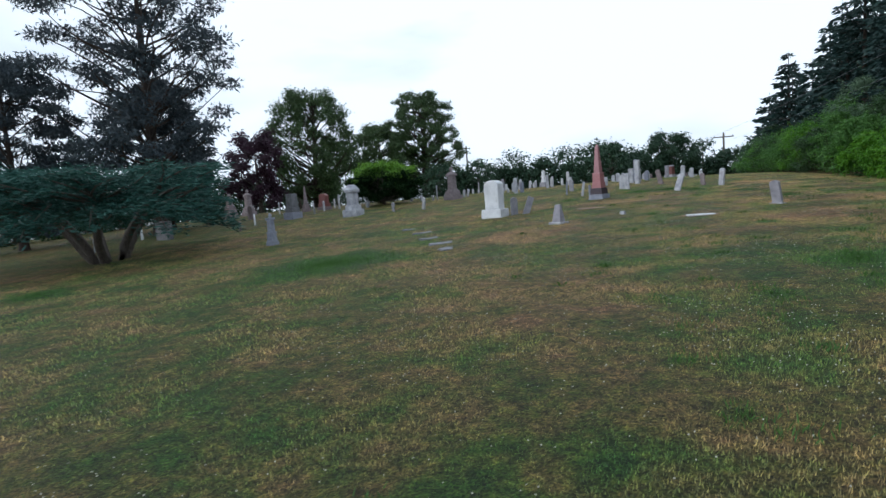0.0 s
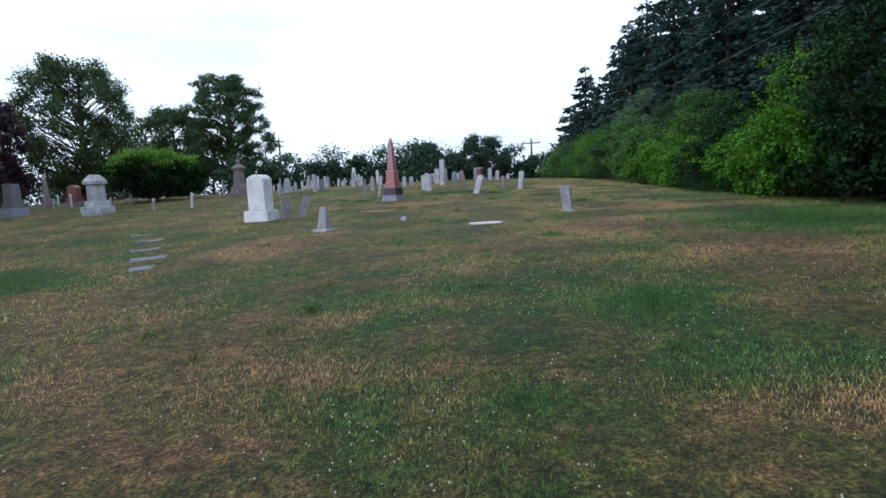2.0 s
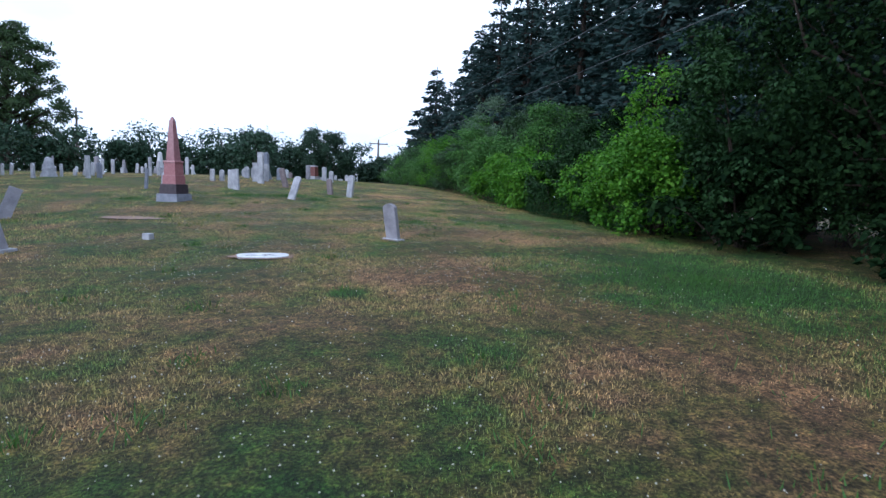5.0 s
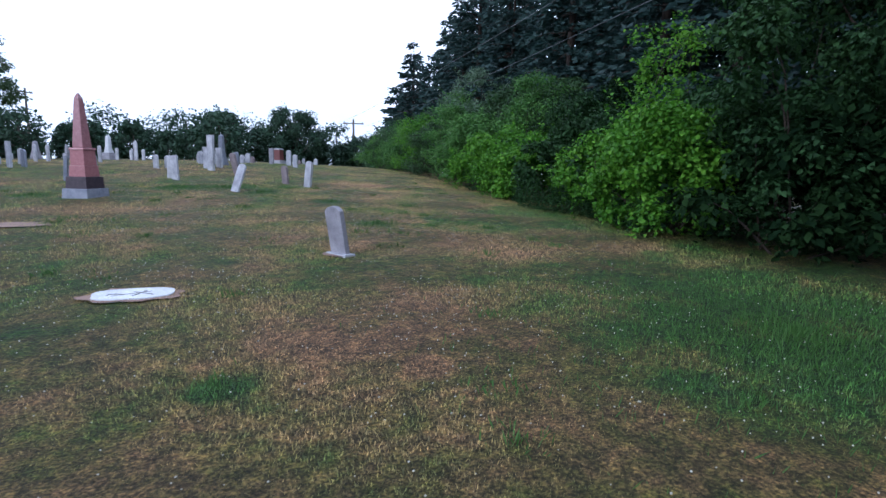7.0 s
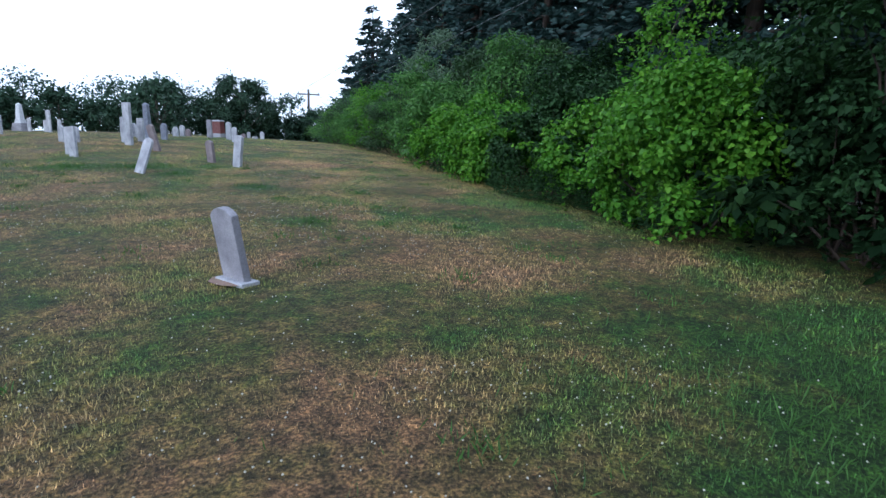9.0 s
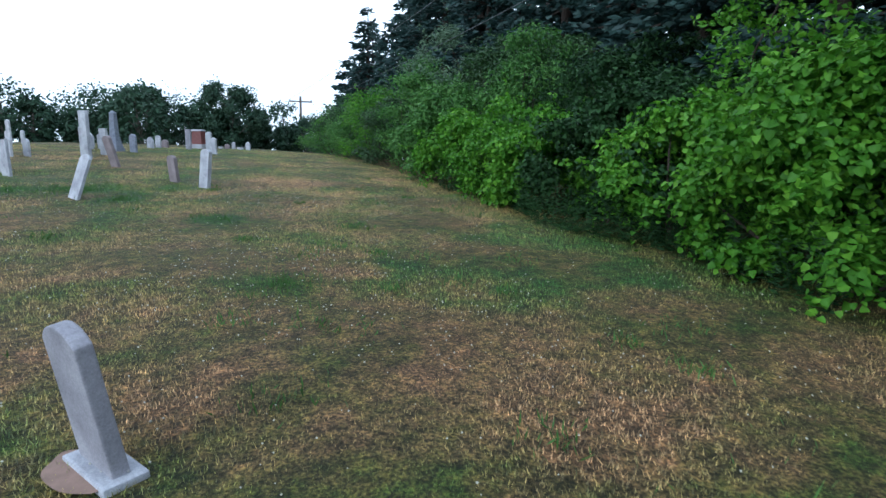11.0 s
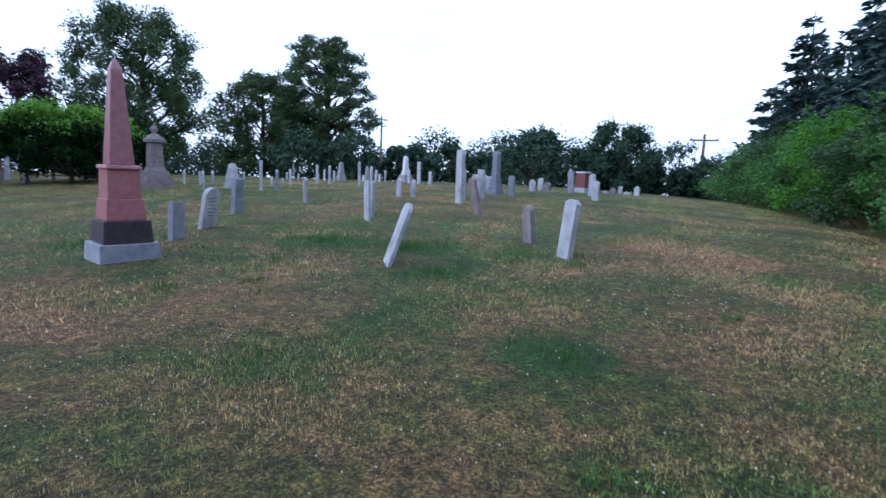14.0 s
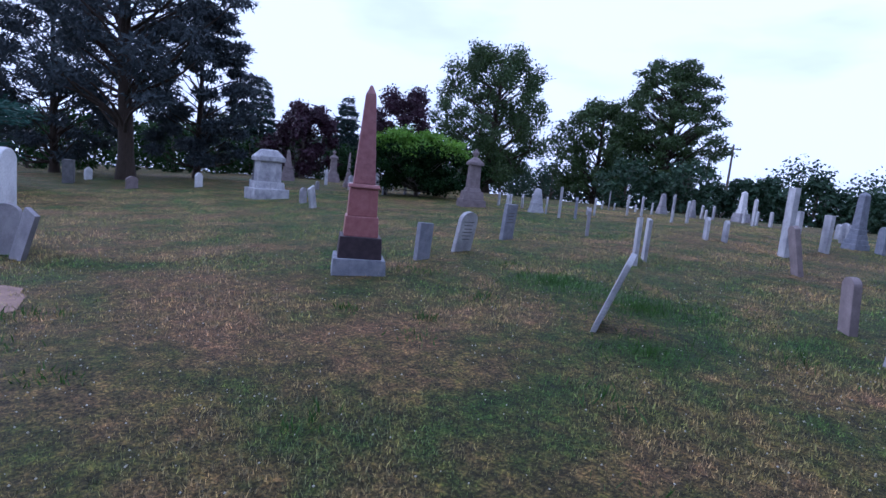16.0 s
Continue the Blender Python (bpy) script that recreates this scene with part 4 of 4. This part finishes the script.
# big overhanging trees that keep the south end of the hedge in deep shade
# their leaf colour holds that shade too; those below y 8 stay unseen
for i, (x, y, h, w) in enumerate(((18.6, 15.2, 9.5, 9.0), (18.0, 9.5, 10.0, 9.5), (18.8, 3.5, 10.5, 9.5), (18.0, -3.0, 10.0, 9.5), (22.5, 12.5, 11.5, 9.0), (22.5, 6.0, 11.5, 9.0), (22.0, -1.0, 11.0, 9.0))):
    broadleaf("shade_tree", x, y, h, w, "large tree overhanging the edge of the lawn, leaves darkened for shade", M_SHADE, (30000 if i < 2 else 12000 if i < 4 else 6000), (0.13 if i < 2 else 0.2), 800 + i, clear=0.12, blobs=80, group="shade trees by the hedge", trunk=0.018, bark_mat=M_STEM)
# undergrowth in the same leaf, with the shade in its colour
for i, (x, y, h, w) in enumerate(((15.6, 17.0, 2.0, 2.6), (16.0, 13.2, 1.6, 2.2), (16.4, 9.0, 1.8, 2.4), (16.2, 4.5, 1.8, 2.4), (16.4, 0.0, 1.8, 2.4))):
    hedge_shrub("hedge_shrub", x, y, h, w, "sparse undergrowth below the overhanging trees, leaves darkened for their shade", M_SHADE, 2600, 0.16, 860 + i)


def spruce_row():
    rng = np.random.default_rng(41)
    i = 0
    for x0, y0, y1, lo, hi in ((20.6, 17, 66, 10.0, 14.5), (24.5, 10, 58, 12.5, 16.5)):
        y = y0
        while y < y1:
            s = 1.0 if y < 52 else 1.0 - (y - 52) * 0.03
            conifer("spruce_tree", x0 + rng.uniform(-0.7, 0.7), y, rng.uniform(lo, hi) * s, rng.uniform(4.8, 6.4), "tall dark blue-green spruce behind the hedge", M_SPRUCE, (7600 if x0 < 22 and y < 46 else 3000), (0.36 if x0 < 22 and y < 46 else 0.5), 900 + i, whorls=17, group="spruces behind the hedge", arms=7, narrow=0.19, power=0.9)
            y += rng.uniform(2.3, 3.3)
            i += 1


spruce_row()

# open-crowned pines and their neighbours on the west side
def pine(x, y, h, w, label, seed, n_leaf=36000, blobs=105, clear=0.2):
    return broadleaf("pine_tree", x, y, h, w, label, M_PINE, n_leaf, 0.31, seed, clear=clear, blobs=blobs, squash=0.42, trunk=0.02, clump=(0.055, 0.115), wide=0.28, bark_mat=M_STEM)


pine(-21.9, 27.0, 19.0, 11.8, "big open-crowned dark pine with bare lower trunk", 21)
pine(-25.0, 31.2, 10.5, 7.5, "dark broad pine with low branches", 22, 30000, 70, 0.1)
pine(-30.0, 24.5, 12.0, 9.0, "dark conifer at the edge of the lawn", 23, 30000, 80, 0.08)
broadleaf("maple_tree", -29.1, 58.5, 14.0, 12.4, "large leafy green maple with an uneven crown", M_MAPLE, 42000, 0.24, 31, clear=0.1, blobs=120, clump=(0.05, 0.105), bark_mat=M_STEM)
broadleaf("pine_tree", -21.3, 76.0, 16.0, 13.2, "broad dark white pine with layered branches", M_MAPLE, 38000, 0.29, 32, clear=0.16, blobs=150, squash=0.5, clump=(0.04, 0.09), wide=0.5, bark_mat=M_STEM)
broadleaf("maple_tree", -26.3, 72.0, 11.2, 11.5, "mid-green maple beside the broad pine", M_MAPLE, 26000, 0.28, 39, clear=0.1, blobs=60, clump=(0.06, 0.12), bark_mat=M_STEM)
broadleaf("purple_maple_tree", -30.7, 49.7, 8.3, 7.0, "dark purple-leaved maple beyond the lawn", M_PURPLE, 18000, 0.24, 33, clear=0.12, blobs=30)
broadleaf("purple_maple_tree", -33.0, 41.5, 6.2, 6.0, "dark purple-leaved maple beyond the lawn", M_PURPLE, 14000, 0.24, 34, clear=0.12, blobs=26)
conifer("spruce_tree", -42.7, 50.5, 9.0, 5.0, "blue-green spruce with a pointed top", M_SPRUCE, 13000, 0.42, 35, narrow=0.11, whorls=24)
conifer("spruce_tree", -46.0, 42.5, 10.0, 5.5, "blue-green spruce with a pointed top", M_SPRUCE, 13000, 0.42, 36, narrow=0.11, whorls=24)
# bright top and near-black lower crown: light and shade set by leaf colour
broadleaf("round_bush", -11.7, 37.9, 3.1, 7.0, "round lime-green bush, lit top and shaded underside put into leaf colours", M_SHADE, 30000, 0.14, 37, clear=0.14, blobs=70, clump=(0.05, 0.10), squash=0.6, category="shrub", trunk=0.03, lit_top_mat=M_LIME)


def juniper(x, y, height, width, seed):
    """Several leaning stems under flat, wide tiers of feathery sprays."""
    rng = np.random.default_rng(seed)
    t = thing("juniper_tree", x, y, "wide spreading blue-green juniper on several leaning stems", "tree")
    lines, seg = [], []
    for a in (0.2, 1.3, 2.6, 3.6, 4.6, 5.5):
        tip = np.array([math.cos(a) * width * 0.2, math.sin(a) * width * 0.2, height * 0.5])
        st = limb((math.cos(a) * 0.45, math.sin(a) * 0.45, -0.2), tip, 0.22, 0.1, rng, 0.08)
        lines.append(st)
        for j in range(15):
            b = a + rng.uniform(-0.9, 0.9)
            ln = width * rng.uniform(0.15, 0.42)
            z = height * rng.uniform(0.42, 0.96)
            q = np.array([math.cos(b) * ln, math.sin(b) * ln, 0])
            e = tip + q
            rr = np.hypot(e[0], e[1]) / (width * 0.5)
            if rr > 1:
                e[:2] /= rr
            e[2] = z - min(rr, 1) ** 2 * height * 0.22
            lines.append(limb(tip, e, 0.07, 0.012, rng, 0.06, 4))
            seg.append((tip * [0.6, 0.6, 1] + [0, 0, (z - tip[2]) * 0.5], e, ln))
    tv, tf = tubes(lines, 6)
    part("trunk", mesh_of("trunk", tv, tf, M_BARK, True), parent=t)
    n = 40000
    k = rng.integers(0, len(seg), n)
    a, b = np.array([s[0] for s in seg])[k], np.array([s[1] for s in seg])[k]
    s = rng.uniform(0.2, 1.04, n)
    side = unit(np.cross(b - a, [0, 0, 1.0]))
    p = a + (b - a) * s[:, None] + side * rng.normal(size=(n, 1)) * 0.42 + rng.normal(size=(n, 3)) * [0.1, 0.1, 0.10]
    way = unit(b - a) * [1, 1, 0.2] + side * rng.normal(size=(n, 1)) * 0.7 + rng.normal(size=(n, 3)) * 0.2
    part("crown", leaf_mesh("crown", p, way, 0.27, 0.2, M_JUNIPER, rng), parent=t)
    return t


juniper(-15.6, 17.6, 4.7, 10.5, 51)


def far_trees():
    """The belt of trees that closes the view beyond the crest."""
    rng = np.random.default_rng(77)
    i = 0
    for x0, x1, y0, y1, step, h0, h1 in ((-46, 34, 74, 86, 2.6, 3.4, 6.2), (-14, 26, 58, 65, 2.2, 1.6, 3.6), (-66, -36, 52, 72, 4.0, 4.0, 6.5)):
        x = x0
        while x < x1:
            h = rng.uniform(h0, h1)
            broadleaf("distant_tree", x, rng.uniform(y0, y1), h, h * rng.uniform(0.9, 1.5), "rounded green tree in the belt beyond the lawn", M_FARLEAF, 1500, 0.34, 1000 + i, clear=0.02, blobs=30, group="tree belt beyond the lawn")
            x += step * rng.uniform(0.7, 1.3)
            i += 1
    y = 2.0
    while y < 52:
        h = rng.uniform(4.5, 7.5)
        broadleaf("distant_tree", -56 + rng.uniform(-5, 4), y, h, h * rng.uniform(0.9, 1.3), "dark green tree at the far west edge", M_DARKLEAF, 1800, 0.36, 1000 + i, clear=0.02, blobs=36, group="tree belt beyond the lawn")
        y += rng.uniform(2.5, 4.0)
        i += 1


far_trees()


def understory():
    """Low dark bushes that close the view under the pines on the west side."""
    rng = np.random.default_rng(19)
    for i in range(15):
        y = 8 + i * 3.1
        # the gloom under the pines is put into this leaf colour
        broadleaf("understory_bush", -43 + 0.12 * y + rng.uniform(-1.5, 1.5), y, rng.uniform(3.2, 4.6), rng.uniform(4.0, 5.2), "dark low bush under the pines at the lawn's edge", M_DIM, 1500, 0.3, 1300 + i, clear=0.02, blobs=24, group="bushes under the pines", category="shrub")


understory()
broadleaf("vine_tree", 10.3, 60.5, 4.6, 5.6, "round tree overgrown with vines beyond the lawn", M_FARLEAF, 14000, 0.2, 61, clear=0.03, blobs=26)
broadleaf("vine_tree", 4.6, 62.0, 4.2, 4.0, "rounded tree overgrown with vines beyond the lawn", M_FARLEAF, 10000, 0.2, 62, clear=0.03, blobs=20)

# ---- house, pole and cables beyond the lawn ----
t = thing("house", -56, 55, "small white clapboard house behind the trees", "house", rz=35)
block("wall", t, M_HOUSE, 11, 7, -0.5, 3.2, bevel=0)
bm = bmesh.new()
vs = [bm.verts.new(c) for c in ((-5.9, -3.9, 3.1), (5.9, -3.9, 3.1), (5.9, 3.9, 3.1), (-5.9, 3.9, 3.1), (-5.9, 0, 5.6), (5.9, 0, 5.6))]
for f in ((0, 1, 5, 4), (2, 3, 4, 5), (0, 4, 3), (1, 2, 5), (3, 2, 1, 0)):
    bm.faces.new([vs[i] for i in f])
part("roof", bm, M_ROOF, t)
for i in range(4):
    wdw = block("window", t, M_HOUSE, 1.1, 0.1, 1.0, 2.4, cx=-3.9 + i * 2.6, cy=-3.53, bevel=0.01)
    block("pane", wdw, M_PANE, 0.86, 0.03, 1.12, 2.28, cx=-3.9 + i * 2.6, cy=-3.59, bevel=0)

def utility_pole(x, y, h, rz=0.0):
    t = thing("utility_pole", x, y, "weathered wooden utility pole with a crossarm", "utility pole", rz=rz)
    v, f = tubes([[(np.array([0, 0, -0.5]), 0.16), (np.array([0, 0, h]), 0.09)]], 10)
    part("pole", mesh_of("pole", v, f, M_POLE, True), parent=t)
    block("crossarm", t, M_POLE, 2.0, 0.1, h - 0.5, h - 0.38)
    for i in (-0.9, 0.0, 0.9):
        turned("insulator", t, M_MARBLE, [(0.05, h - 0.38), (0.06, h - 0.32), (0.03, h - 0.24), (0.004, h - 0.22)], 8).matrix_local = pose(i, 0, 0)


utility_pole(16.2, 66.0, 4.9)
utility_pole(-15.4, 78.6, 6.9 - gz(-15.4, 78.6), 70)
for i, (dx, dz) in enumerate(((-0.9, 0.0), (0.9, -0.5))):
    a, b = np.array([16.2 + dx, 66.0, gz(16.2, 66) + 4.67 + dz]), np.array([14.6 + dx * 0.25, -14.0, 5.9 + dz * 1.1])
    line = [(a + (b - a) * s - [0, 0, 0.6 * 4 * s * (1 - s)], 0.010) for s in np.linspace(0, 1, 24)]
    v, f = tubes([line], 5)
    tagged(part("overhead_cable", mesh_of("overhead_cable", v, f, M_CABLE, True)), "thin dark overhead cable sagging above the hedge", "cable", "overhead cables", "structure")

# ---- grass blades and clover ----
def near_path(n, reach, rng, lo, hi):
    """Points scattered over the part of the lawn that the walk passes."""
    p = rng.uniform((lo[0], lo[1]), (hi[0], hi[1]), (n, 2))
    ax, ay = 4.3, -0.1
    bx, by = 10.0, 22.0
    s = np.clip(((p[:, 0] - ax) * (bx - ax) + (p[:, 1] - ay) * (by - ay)) / ((bx - ax) ** 2 + (by - ay) ** 2), 0, 1.12)
    d = np.hypot(p[:, 0] - ax - s * (bx - ax), p[:, 1] - ay - s * (by - ay))
    return p[(rng.random(n) < np.exp(-(d / reach) ** 2)) & (p[:, 0] < 15.6)]


rng = np.random.default_rng(5)
p = near_path(1650000, 5.2, rng, (-8, -1), (15.6, 34))
n = len(p)
lush = np.sin(p[:, 0] * 0.9 + 2 * np.sin(p[:, 1] * 0.7)) * np.sin(p[:, 1] * 0.8 + 1.5 * np.sin(p[:, 0] * 0.5))
tall = rng.uniform(0.009, 0.026, n) * (1 + 0.3 * np.clip(lush - 0.45, 0, 1) * 2) * np.where(p[:, 0] > 13.0, 1.7, 1.0)
z = ground_z(p[:, 0], p[:, 1])
root = np.stack([p[:, 0], p[:, 1], z - 0.012], 1)
ang = rng.uniform(0, 2 * np.pi, n)
half = np.stack([np.cos(ang), np.sin(ang), 0 * ang], 1) * rng.uniform(0.0016, 0.0042, n)[:, None]
tip = root + np.stack([rng.normal(size=n) * 0.5 * tall, rng.normal(size=n) * 0.5 * tall, tall + 0.012], 1)
v = np.stack([root - half, root + half, tip], 1).reshape(-1, 3)
grass = part("grass", mesh_of("grass", v, np.arange(3 * n).reshape(-1, 3), M_BLADE))
tagged(grass, "short dry mown grass blades, green and straw-coloured", "grass", kind="stuff")

p = rng.uniform((-15, 2), (14.6, 45), (420000, 2))
off = np.hypot(p[:, 0] - 4.3 - 5.7 * np.clip(p[:, 1] / 22, 0, 1), np.maximum(p[:, 1] - 22, 0))
p = p[rng.random(len(p)) < np.clip((off - 3.5) / 4, 0, 1)]
n = len(p)
tall = rng.uniform(0.018, 0.046, n)
root = np.stack([p[:, 0], p[:, 1], ground_z(p[:, 0], p[:, 1]) - 0.012], 1)
ang = rng.uniform(0, 2 * np.pi, n)
half = np.stack([np.cos(ang), np.sin(ang), 0 * ang], 1) * rng.uniform(0.004, 0.009, n)[:, None]
tip = root + np.stack([rng.normal(size=n) * 0.6 * tall, rng.normal(size=n) * 0.6 * tall, tall + 0.012], 1)
v = np.stack([root - half, root + half, tip], 1).reshape(-1, 3)
tagged(part("grass_tussocks", mesh_of("grass_tussocks", v, np.arange(3 * n).reshape(-1, 3), M_BLADE)), "coarser mown grass tussocks across the whole lawn", "grass", kind="stuff")

q = near_path(900, 5.0, rng, (-3, 0), (13.5, 30))[:130]
m = 46
cq = np.repeat(q, m, 0) + rng.normal(size=(len(q) * m, 2)) * np.repeat(rng.uniform(0.05, 0.16, len(q)), m)[:, None]
n = len(cq)
root = np.stack([cq[:, 0], cq[:, 1], ground_z(cq[:, 0], cq[:, 1]) - 0.01], 1)
part_ = leaf_mesh("grass_tufts", root, rng.normal(size=(n, 3)) * [0.45, 0.45, 0.1] + [0, 0, 1], 0.085, 0.12, M_TUFT, rng)
tagged(part("grass_tufts", part_), "dark green lush tufts and broad weeds in the dry lawn", "grass", kind="stuff")

# long uncut grass in the lush patches
lush_at = []
for px, py, pr, amount in PATCHES:
    if amount < 0:
        k = int(pr * pr * 1500)
        rr, aa = pr * 1.05 * np.abs(rng.normal(size=k)) * 0.6, rng.uniform(0, 2 * np.pi, k)
        lush_at.append(np.stack([px + rr * np.cos(aa), py + rr * np.sin(aa)], 1))
lush_at = np.concatenate(lush_at)
lush_at = lush_at[lush_at[:, 0] < 14.8]
n = len(lush_at)
root = np.stack([lush_at[:, 0], lush_at[:, 1], ground_z(lush_at[:, 0], lush_at[:, 1]) - 0.01], 1)
blades = leaf_mesh("long_grass", root, rng.normal(size=(n, 3)) * [0.4, 0.4, 0.1] + [0, 0, 1], rng.uniform(0.05, 0.12, n), 0.07, M_TUFT, rng)
tagged(part("long_grass", blades), "long lush green grass blades in uncut patches", "grass", kind="stuff")

p = near_path(70000, 6.5, rng, (-8, -1), (14.4, 34))
pat = np.sin(p[:, 0] * 1.3 + 1.1 * np.sin(p[:, 1])) + np.sin(p[:, 1] * 1.1 + p[:, 0] * 0.4)
p = p[rng.random(len(p)) < 0.18 + 0.35 * (pat > 0.3)]
n = len(p)
oct_v = np.array([(1, 0, 0), (-1, 0, 0), (0, 1, 0), (0, -1, 0), (0, 0, 0.9), (0, 0, -0.9)], float)
oct_f = np.array([(0, 2, 4), (2, 1, 4), (1, 3, 4), (3, 0, 4), (2, 0, 5), (1, 2, 5), (3, 1, 5), (0, 3, 5)])
c = np.stack([p[:, 0], p[:, 1], ground_z(p[:, 0], p[:, 1]) + rng.uniform(0.03, 0.075, n)], 1)
v = (c[:, None] + oct_v * rng.uniform(0.0035, 0.008, (n, 1, 1))).reshape(-1, 3)
f = (np.arange(n)[:, None, None] * 6 + oct_f).reshape(-1, 3)
tagged(part("clover_flowers", mesh_of("clover_flowers", v, f, M_CLOVER)), "small white clover heads scattered through the lawn", "flowers", kind="stuff")
